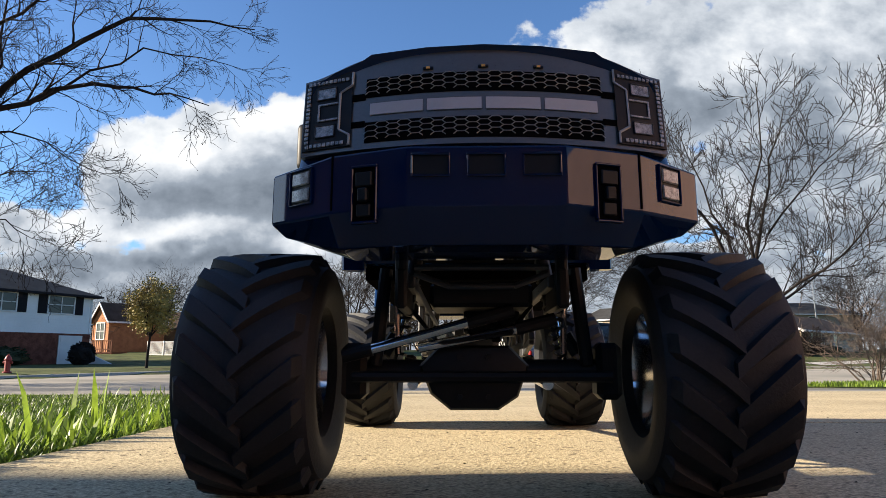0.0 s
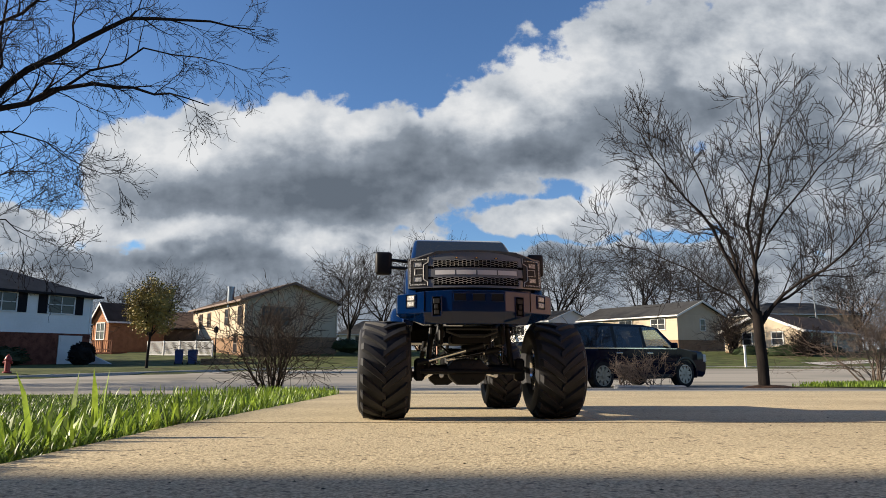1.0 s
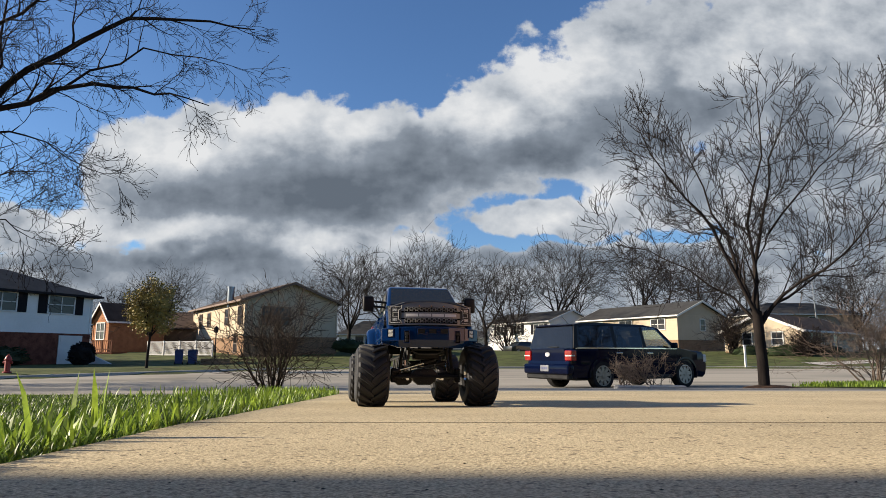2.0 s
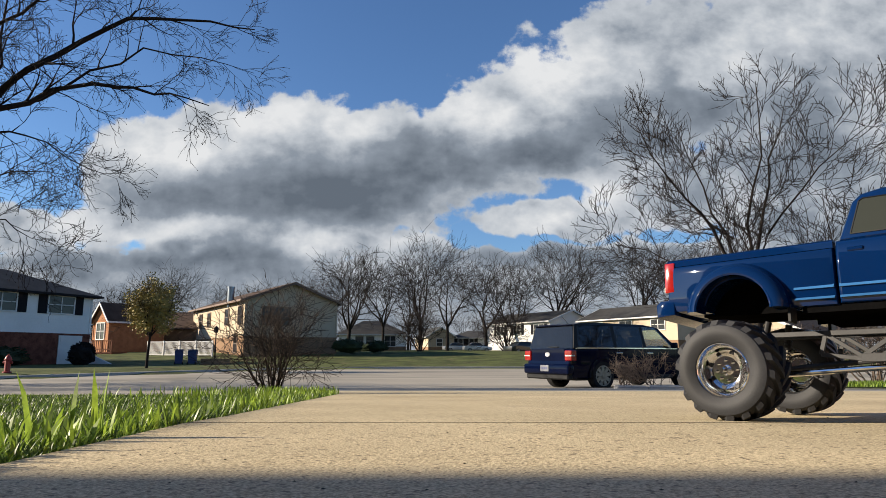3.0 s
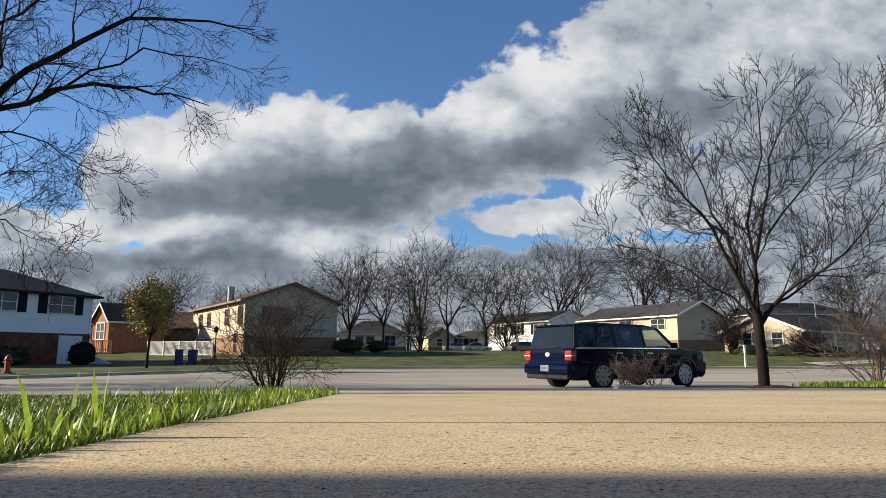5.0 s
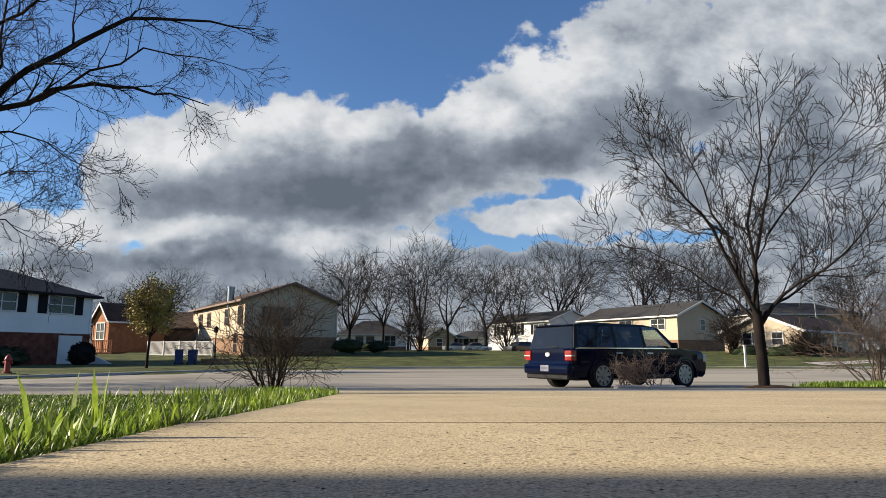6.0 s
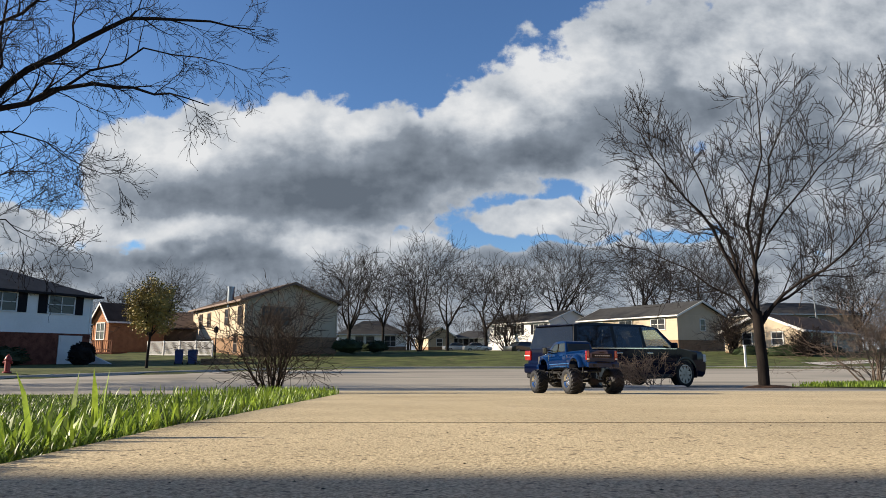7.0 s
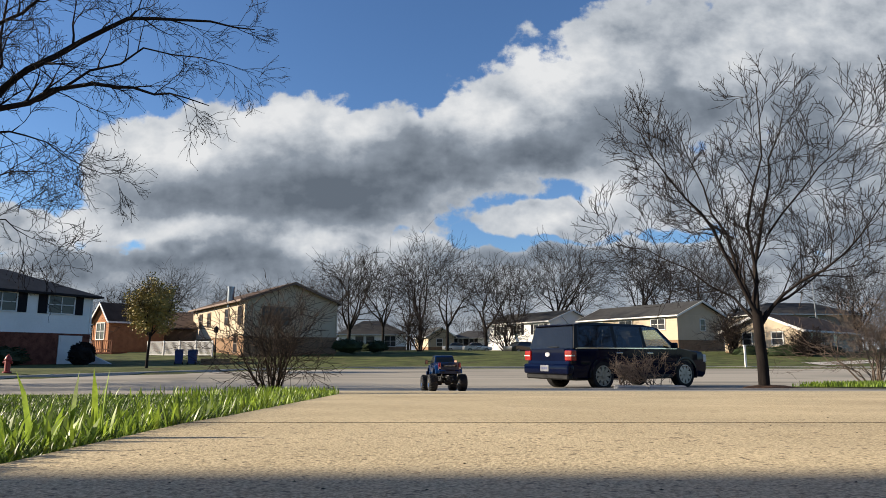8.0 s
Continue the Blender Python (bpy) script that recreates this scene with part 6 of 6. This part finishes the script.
    ws.matrix_basis = pose(0, 0.2165, 0.2925, 54.7)
    bm = prismb([(-0.088, -0.004), (0.090, -0.004), (0.084, 0.056), (-0.084, 0.056)], -0.0015, 0.001, axis="y")
    rw = part("rear_window", bm, M["glass_smoke"], t)
    rw.matrix_basis = pose(0, -0.1035, 0.293, -17.0)
    # what closes the arches and the floor
    part("wheel_well", boxb(-0.055, 0.055, -0.366, -0.186, 0.177, 0.262), D, t)
    part("wheel_well", boxb(-0.055, 0.055, 0.176, 0.362, 0.179, 0.2615), D, t)
    part("underbody", boxb(-0.100, 0.100, -0.170, 0.170, 0.166, 0.1775), D, t)
    part("nose_pan", boxb(-0.090, 0.090, 0.30, 0.345, 0.166, 0.182), D, t)
    # tailgate and rear bumper
    tg = part("tailgate", boxb(-0.090, 0.090, -0.4165, -0.404, 0.203, 0.285, 0.003, seg=2), B, t)
    part("tailgate_panel", boxb(-0.072, 0.072, -0.4185, -0.415, 0.236, 0.262, 0.001), K, tg)
    for i in range(8):
        x = -0.049 + i * 0.014
        part("emblem_bar", boxb(x - 0.0054, x + 0.0054, -0.4200, -0.4180, 0.2455, 0.2525), M["letter_white"], tg, "pale emblem bar")
    part("tailgate_handle", boxb(-0.018, 0.018, -0.4195, -0.416, 0.266, 0.273, 0.001), K, tg)
    rb = part("rear_bumper", prismb([(-0.436, 0.172), (-0.438, 0.198), (-0.428, 0.206), (-0.398, 0.206), (-0.398, 0.176)], -0.112, 0.112, 0.004, 2), B, t)
    part("bumper_step", boxb(-0.05, 0.05, -0.4385, -0.425, 0.2035, 0.2072, 0.001), K, rb)
    for x in (-0.07, 0.07):
        part("tow_hook", boxb(x - 0.008, x + 0.008, -0.4395, -0.43, 0.178, 0.194, 0.001), K, rb)


def pillar_post(s, side):
    """The black post between the two side windows."""
    bm = bmesh.new()
    q = [(0.0105, 0.2915), (0.0315, 0.2912), (0.0335, 0.351), (0.0125, 0.351)]
    vs = [bm.verts.new((s * (side(z) + 0.0006), y, z)) for y, z in q]
    vi = [bm.verts.new((s * (side(z) - 0.004), y, z)) for y, z in q]
    bm.faces.new(vs)
    for i in range(4):
        bm.faces.new((vs[i], vs[(i + 1) % 4], vi[(i + 1) % 4], vi[i]))
    return bm


def truck_nose(t):
    """Grille, headlights and the facetted bumper."""
    B, K, D = M["truck_blue"], M["black_plastic"], M["matte_black"]
    G = M["grille_grey"]

    def plate(x0, x1, z0, z1, y0, y1, n=8):
        bm = bmesh.new()
        cols = []
        for i in range(n + 1):
            x = x0 + (x1 - x0) * i / n
            ztop = z1(x) if callable(z1) else z1
            cols.append([bm.verts.new((x, y0, z0)), bm.verts.new((x, y1, z0)), bm.verts.new((x, y1, ztop)), bm.verts.new((x, y0, ztop))])
        for a, b in zip(cols, cols[1:]):
            for j in range(4):
                bm.faces.new((a[j], a[(j + 1) % 4], b[(j + 1) % 4], b[j]))
        bm.faces.new(cols[0])
        bm.faces.new(cols[-1][::-1])
        return bm
    crown = lambda x: 0.2835 - 0.0105 * smooth(0.066, 0.114, abs(x))
    g = part("grille", face(plate(-0.1155, 0.1155, 0.2195, crown, -0.030, 0.0, 30)), M["grille_panel"], t, "smoked grey grille panel with hexagonal mesh", smooth=20)
    # black mesh fields, wider next to the middle bar
    for x0, x1, z0, z1 in ((-0.073, 0.073, 0.2545, 0.2675), (-0.073, 0.073, 0.2235, 0.2372), (-0.088, -0.0732, 0.2530, 0.2575), (0.0732, 0.088, 0.2530, 0.2575), (-0.088, -0.0732, 0.2345, 0.2385), (0.0732, 0.088, 0.2345, 0.2385)):
        part("mesh_field", face(plate(x0, x1, z0, z1, -0.002, 0.0006, 14)), D, g)
    bm = bmesh.new()
    a, h = 0.0046, 0.0019
    for c in range(-11, 12):
        x = c * a * 1.5
        for z0, z1 in ((0.2545, 0.2675), (0.2235, 0.2372)):
            for r in range(5):
                z = z0 + h * (1 + 2 * r) - (h if c % 2 else 0)
                if z - h < z0 - 0.0012 or z + h > z1 + 0.0012 or abs(x) > 0.0715:
                    continue
                hexa = [(x + a * math.cos(radians(60 * i)), z + h * math.sin(radians(60 * i)) / 0.866) for i in range(6)]
                for p, q in zip(hexa[:3], hexa[1:4]):
                    rod(bm, (p[0], 0.0010, p[1]), (q[0], 0.0010, q[1]), 0.00034, seg=4, caps=False)
    part("mesh", face(bm), G, g)
    # plain pale plates stand for the maker's name
    for i in range(4):
        x = -0.0535 + i * 0.0357
        bm = plate(x - 0.0165, x + 0.0165, 0.2420, 0.2498, -0.001, 0.0010, 4)
        part("emblem_bar", face(bm), M["letter_white"], g, "pale emblem bar")
    for x in (-0.034, 0.0, 0.034):
        part("marker_light", face(boxb(x - 0.0032, x + 0.0032, -0.001, 0.0012, 0.2702, 0.2722, 0.0004)), K, g)
        part("marker_lens", face(boxb(x - 0.0012, x + 0.0012, 0.001, 0.0018, 0.2704, 0.2720)), M["amber"], g, "small amber marker light")
    for s in (-1, 1):
        lo, hi = (0.082, 0.1145) if s > 0 else (-0.1145, -0.082)
        hl = part("headlight", face(plate(lo, hi, 0.2225, lambda x: 0.2745 - 0.0035 * smooth(0.08, 0.114, abs(x)), -0.006, 0.0014, 8)), K, t, "black headlight with clear square lamps")
        # a beaded strip runs round the outer edge like a C
        bm = bmesh.new()
        for x0, x1, z0, z1 in ((0.0845, 0.1130, 0.2680, 0.2705), (0.1105, 0.1132, 0.2270, 0.2680), (0.0865, 0.1130, 0.2238, 0.2265)):
            n = max(2, int((x1 - x0 + z1 - z0) / 0.0030))
            for i in range(n):
                if x1 - x0 > z1 - z0:
                    u, w = x0 + (x1 - x0) * i / n, x0 + (x1 - x0) * (i + 0.8) / n
                    box(bm, min(s * u, s * w), max(s * u, s * w), 0.0012, 0.0024, z0, z1, 0.0003)
                else:
                    u, w = z0 + (z1 - z0) * i / n, z0 + (z1 - z0) * (i + 0.8) / n
                    box(bm, min(s * x0, s * x1), max(s * x0, s * x1), 0.0012, 0.0024, u, w, 0.0003)
        part("light_strip", face(bm), M["lens_beads"], hl, smooth=0)
        for z in (0.2610, 0.2345):
            part("lamp_bezel", face(rim_frame(bmesh.new(), min(s * 0.0935, s * 0.1055), max(s * 0.0935, s * 0.1055), z - 0.0036, z + 0.0036, 0.0007, 0.001, 0.0026, None)), M["grey_metal"], hl)
            part("lamp", face(boxb(min(s * 0.0935, s * 0.1055), max(s * 0.0935, s * 0.1055), 0.001, 0.0020, z - 0.0036, z + 0.0036)), M["lens_beads"], hl)
        bm = bmesh.new()
        for x0, x1, z0, z1 in ((0.091, 0.104, 0.2525, 0.2540), (0.1035, 0.105, 0.2415, 0.2540), (0.091, 0.104, 0.2415, 0.2430)):
            box(bm, min(s * x0, s * x1), max(s * x0, s * x1), 0.0012, 0.0024, z0, z1, 0.0003)
        part("lamp_bracket", face(bm), M["lens_beads"], hl)
        bm = bmesh.new()
        for p, q in (((0.082, 0.2735), (0.082, 0.2645)), ((0.082, 0.2645), (0.090, 0.2600)), ((0.090, 0.2600), (0.090, 0.2345)), ((0.090, 0.2345), (0.083, 0.2300)), ((0.083, 0.2300), (0.083, 0.2230))):
            rod(bm, (s * p[0], 0.0016, p[1]), (s * q[0], 0.0016, q[1]), 0.0009, seg=5)
        part("headlight_trim", face(bm), G, hl)
    # bumper: three facets a side, upright face over a face that slopes back
    bm = bmesh.new()
    plan = [(-0.1345, 0.326, 0.2105, 0.177, 0.176), (-0.1335, 0.356, 0.2105, 0.177, 0.172), (-0.0900, 0.389, 0.2130, 0.176, 0.158), (-0.0445, 0.403, 0.2140, 0.177, 0.158)]
    plan += [(-x, y, a, b, c) for x, y, a, b, c in plan[::-1]]
    rows = []
    for x, y, zt, zc, zb in plan:
        rows.append([bm.verts.new((x * 0.985, y - 0.016, zt + 0.001)), bm.verts.new((x, y, zt - 0.002)), bm.verts.new((x, y, zc)), bm.verts.new((x * 0.965, y - 0.017, zb)), bm.verts.new((x * 0.95, 0.318, zb + 0.002)), bm.verts.new((x * 0.95, 0.318, zt - 0.002))])
    for p, q in zip(rows, rows[1:]):
        for j in range(6):
            bm.faces.new((p[j], p[(j + 1) % 6], q[(j + 1) % 6], q[j]))
    bm.faces.new(rows[0])
    bm.faces.new(rows[-1][::-1])
    bmesh.ops.bevel(bm, geom=bm.edges[:], offset=0.0012, segments=2, affect="EDGES", profile=0.5)
    bp = part("front_bumper", bm, B, t, "facetted glossy blue front bumper", smooth=12)
    for x in (-0.0312, 0.0, 0.0312):
        m = pose(x, 0.4028, 0)
        part("bumper_vent", rim_frame(bmesh.new(), -0.0098, 0.0098, 0.1950, 0.2063, 0.0012, -0.001, 0.0022, m), B, bp)
        part("vent_mesh", boxb(-0.0098, 0.0098, -0.001, 0.0006, 0.1950, 0.2063, m=m), K, bp)
    for s in (-1, 1):
        part("bumper_seam", boxb(-0.0005, 0.0005, -0.002, 0.0006, 0.178, 0.211, m=pose(s * 0.0892, 0.3893, 0, 0, 0, -s * 25)), D, bp)
        m = pose(s * 0.0690, 0.3957, 0, 0, 0, -s * 17.3)
        part("tow_hook_pocket", rim_frame(bmesh.new(), -0.0068, 0.0068, 0.1700, 0.2015, 0.0014, -0.002, 0.0020, m), B, bp)
        part("pocket_back", boxb(-0.0068, 0.0068, -0.002, 0.0004, 0.1700, 0.2015, m=m), D, bp)
        bm = boxb(-0.0052, 0.0052, 0.0, 0.0030, 0.190, 0.1985, 0.0006, m=m)
        box(bm, -0.0042, 0.0042, 0.0, 0.0022, 0.1725, 0.1800, 0.0006, m=m)
        box(bm, -0.0030, 0.0030, 0.0, 0.0044, 0.1810, 0.1890, 0.0008, m=m)
        part("tow_hook", bm, K, bp)
        m = pose(s * 0.1105, 0.3734, 0, 0, 0, -s * 37.2)
        fl = part("fog_light", rim_frame(bmesh.new(), -0.0092, 0.0092, 0.1860, 0.2065, 0.0012, -0.001, 0.0020, m), B, t)
        part("fog_back", boxb(-0.0092, 0.0092, -0.001, 0.0005, 0.1860, 0.2065, m=m), K, fl)
        for z in (0.1912, 0.2013):
            bm = boxb(-0.0078, 0.0078, 0.0004, 0.0020, z - 0.0042, z + 0.0042, 0.0008, m=m)
            part("fog_lens", bm, M["lens_beads"], fl)


def build_truck():
    t = thing("monster_truck", "blue model monster truck on huge chevron tyres", "model truck")
    K = M["black_plastic"]
    truck_shell(t)
    truck_nose(t)
    shell = list(t.children)
    # chassis: ladder rails with trusses
    for s in (-1, 1):
        bm = bmesh.new()
        x = s * 0.050
        bar(bm, x, (-0.30, 0.148), (0.30, 0.148), 0.009, 0.007)
        bar(bm, x, (-0.10, 0.106), (0.10, 0.106), 0.014, 0.006)
        for p, q in (((-0.150, 0.146), (-0.098, 0.108)), ((0.150, 0.146), (0.098, 0.108)), ((-0.098, 0.108), (-0.045, 0.145)), ((0.098, 0.108), (0.045, 0.145)), ((-0.045, 0.145), (-0.045, 0.108)), ((0.045, 0.145), (0.045, 0.108)), ((-0.045, 0.108), (0.0, 0.145)), ((0.045, 0.108), (0.0, 0.145)), ((-0.150, 0.146), (-0.160, 0.112)), ((0.150, 0.146), (0.160, 0.112)), ((-0.160, 0.112), (-0.098, 0.104)), ((0.160, 0.112), (0.098, 0.104))):
            bar(bm, x, p, q, 0.0075, 0.005)
        part("chassis_rail", bm, M["grey_metal"], t, "grey metal chassis truss")
        # trailing links
        for yy in (-1, 1):
            bm = rodb((s * 0.050, yy * (AX - 0.01), 0.076), (s * 0.036, yy * 0.055, 0.092), 0.0042)
            part("link_arm", bm, M["chrome"], t)
            # coil shock: damper body, shaft, spring turns
            a, b = Vector((s * 0.064, yy * (AX - 0.012), 0.090)), Vector((s * 0.050, yy * (AX - 0.03), 0.172))
            sh = part("shock", rodb(a + (b - a) * 0.45, b, 0.0062, seg=12), K, t)
            part("shock_shaft", rodb(a, a + (b - a) * 0.5, 0.0018, seg=8), M["chrome"], sh)
            bm = bmesh.new()
            q = (b - a).to_track_quat("Z", "Y").to_matrix()
            last = None
            for i in range(73):
                p = a + (b - a) * (0.06 + 0.74 * i / 72) + q @ Vector((0.0072 * math.cos(i * 0.785), 0.0072 * math.sin(i * 0.785), 0))
                if last is not None:
                    rod(bm, last, p, 0.0010, seg=4, caps=False)
                last = p
            part("spring", bm, K, sh)
    part("gearbox", boxb(-0.026, 0.026, -0.06, 0.07, 0.085, 0.135, 0.006), K, t)
    part("skid_plate", boxb(-0.036, 0.036, 0.24, 0.30, 0.130, 0.148, 0.003), K, t)
    sv = part("servo", boxb(-0.030, 0.012, 0.236, 0.262, 0.112, 0.136, 0.003), K, t)
    part("servo_horn", rodb((-0.012, 0.264, 0.124), (-0.012, 0.270, 0.108), 0.004, seg=8), K, sv)
    bm = bmesh.new()
    for p, q in (((-0.046, 0.152), (-0.022, 0.143)), ((-0.022, 0.143), (0.022, 0.143)), ((0.022, 0.143), (0.046, 0.152)), ((-0.046, 0.156), (0.046, 0.156))):
        rod(bm, (p[0], 0.312, p[1]), (q[0], 0.312, q[1]), 0.0022, seg=8)
    part("front_brace", bm, M["grey_metal"], t)
    for x in (-0.055, 0.055):
        part("body_mount", rodb((x, 0.310, 0.140), (x, 0.310, 0.170), 0.0045, seg=10), K, t)
        part("chassis_plate", boxb(x - 0.004, x + 0.004, 0.235, 0.315, 0.128, 0.156, 0.002), K, t)
    for p, q in (((-0.04, 0.25, 0.135), (-0.02, 0.30, 0.112)), ((-0.02, 0.30, 0.112), (0.03, 0.296, 0.105)), ((0.03, 0.296, 0.105), (0.05, 0.25, 0.13))):
        part("wire", rodb(p, q, 0.0018, seg=6), K, t)
    for yy in (-1, 1):
        y = yy * AX
        ax = part("axle", rodb((-0.098, y, R_T), (0.098, y, R_T), 0.0085, seg=14), K, t, "black solid axle")
        bm = prismb([(-0.034, R_T + 0.004), (-0.026, R_T - 0.018), (-0.012, R_T - 0.027), (0.022, R_T - 0.027), (0.036, R_T - 0.016), (0.044, R_T + 0.004), (0.030, R_T + 0.018), (-0.020, R_T + 0.018)], y - 0.017, y + 0.017, 0.006, 2, axis="y")
        part("differential", bm, K, ax)
        for i in range(6):
            q = i * math.tau / 6
            cx, cz = 0.005 + 0.020 * math.cos(q), R_T - 0.004 + 0.016 * math.sin(q)
            part("bolt", rodb((cx, y, cz), (cx, y + yy * 0.0195, cz), 0.0022, seg=6), K, ax)
        for s in (-1, 1):
            bm = bmesh.new()
            box(bm, min(s * 0.082, s * 0.100), max(s * 0.082, s * 0.100), y - 0.012, y + 0.012, R_T - 0.02, R_T + 0.02, 0.004)
            rod(bm, (s * 0.07, y - 0.004, R_T + 0.012), (s * 0.062, y - 0.004, R_T + 0.026), 0.006, seg=8)
            part("knuckle", bm, K, ax)
        part("driveshaft", rodb((0.008, y - yy * 0.02, R_T), (0.004, yy * 0.06, 0.105), 0.005, seg=10), M["grey_metal"], t)
        bm = rodb((-0.090, y + 0.022, R_T - 0.004), (0.090, y + 0.022, R_T - 0.004), 0.0038, seg=8)
        part("tie_rod", bm, K, t)
    part("steering_link", rodb((0.079, AX + 0.028, 0.100), (0.007, AX + 0.028, 0.120), 0.0036, seg=12), M["chrome"], t, "bright steering rod")
    part("panhard_rod", rodb((0.044, AX + 0.022, 0.102), (-0.028, AX + 0.022, 0.116), 0.0036, seg=12), M["chrome"], t, "bright cross rod")
    for a, b in (((0.096, AX + 0.028, 0.096), (0.076, AX + 0.028, 0.101)), ((0.010, AX + 0.028, 0.119), (-0.022, AX + 0.026, 0.128)), ((-0.024, AX + 0.022, 0.115), (-0.052, AX + 0.02, 0.122))):
        part("rod_end", rodb(a, b, 0.0048, seg=10), K, t)
    for s in (-1, 1):
        part("shock_shaft", rodb((s * 0.060, AX + 0.004, 0.098), (s * 0.061, AX + 0.004, 0.150), 0.0024, seg=10), M["chrome"], t)
        part("strut", rodb((s * 0.076, AX + 0.006, 0.090), (s * 0.069, AX + 0.006, 0.160), 0.0050, seg=10), K, t)
    wheels = []
    for yy in (1, -1):
        for s in (-1, 1):
            wheels.append(monster_wheel(t, "wheel", pose(s * TR, yy * AX, R_T), s))
    return t, wheels, shell


wagon = build_wagon()
truck, truck_wheels, truck_body = build_truck()
far_car("silver saloon parked on a far driveway", pose(2.3, 108, 0.55, 0, 0, -75), M["car_silver"])
far_car("silver saloon parked on a far driveway", pose(5.4, 104, 0.5, 0, 0, -80), M["car_silver"])
far_car("black car parked beside a pale house", pose(9.6, 78, 0.15, 0, 0, -60), M["car_black"], 4.9)
# ---------------------------------------------------------------- what moves
# seconds, x, y of the truck's middle, heading in degrees (0 looks to +y, positive turns to its left)
TRUCK_PATH = [
    (0.0, 0.034, 0.752, 178.6), (0.5, 0.041, 0.995, 181), (1.0, 0.024, 1.465, 185), (1.5, -0.043, 1.951, 187), (1.7, -0.094, 2.10, 187),
    (1.95, -0.10, 2.16, 189), (2.2, -0.04, 2.03, 194), (2.5, 0.17, 1.62, 208), (2.8, 0.503, 1.178, 220.5), (2.9, 0.645, 1.10, 222), (3.0, 0.797, 1.048, 223), (3.1, 0.977, 0.993, 228), (3.2, 1.18, 0.95, 234),
    (3.5, 1.85, 0.86, 252), (4.0, 2.9, 1.0, 292), (4.5, 3.4, 1.6, 335), (5.0, 3.1, 1.75, 362), (5.5, 2.3, 0.95, 366), (5.8, 1.95, 0.85, 367), (6.0, 1.74, 1.35, 368), (6.2, 1.64, 2.03, 369),
    (6.3, 1.566, 2.40, 369), (6.5, 1.368, 3.00, 370.5), (6.8, 1.09, 4.05, 374), (7.0, 0.938, 4.74, 375.5), (7.5, 0.448, 6.17, 373.5), (8.0, 0.0, 7.05, 369.5)]


def motions():
    def drop(y):
        return drive_z(y)
    rows = []
    for t, x, y, h in TRUCK_PATH:
        hx, hy = -math.sin(radians(h)), math.cos(radians(h))
        zf, zr = drop(y + hy * AX), drop(y - hy * AX)
        tilt = math.degrees(math.atan2(zf - zr, 2 * AX))
        roll = math.degrees(math.atan2(drop(y + hx * TR) - drop(y - hx * TR), 2 * TR))
        rows.append((t, pose(x, y, (zf + zr) / 2, 0, 0, h) @ pose(0, 0, 0, tilt, roll, 0)))
    walk(truck, rows)
    # the shell leans on its springs as the truck swings past
    for o in truck_body:
        base = o.matrix_basis.copy()
        walk(o, [(t, pose(0, 0, lift, 0, lean, 0) @ base) for t, lift, lean in ((0.0, 0, 0), (2.5, 0, 0), (2.8, 0.0, 0.0), (3.0, 0.008, -4.5), (3.2, 0.010, -5.0), (3.7, 0, 0), (8.0, 0, 0))])
    # the wheels roll with the way that the truck covers
    steps, turn = [], 0.0
    last = TRUCK_PATH[0]
    for row in TRUCK_PATH:
        t, x, y, h = row
        a = radians((h + last[3]) / 2)
        ds = (x - last[1]) * -math.sin(a) + (y - last[2]) * math.cos(a)
        n = max(1, int(abs(ds / R_T) / radians(70)) + 1)
        for i in range(1, n + 1):
            steps.append((last[0] + (t - last[0]) * i / n, turn - ds / R_T * i / n))
        turn -= ds / R_T
        last = row
    for k, w in enumerate(truck_wheels):
        base = w.matrix_basis.translation.copy()
        keys, prev = [], -1
        for t, a in steps:
            if frame(t) != prev:
                keys.append((t, Matrix.Translation(base) @ Matrix.Rotation(a, 4, "X")))
                prev = frame(t)
        walk(w, keys)


motions()
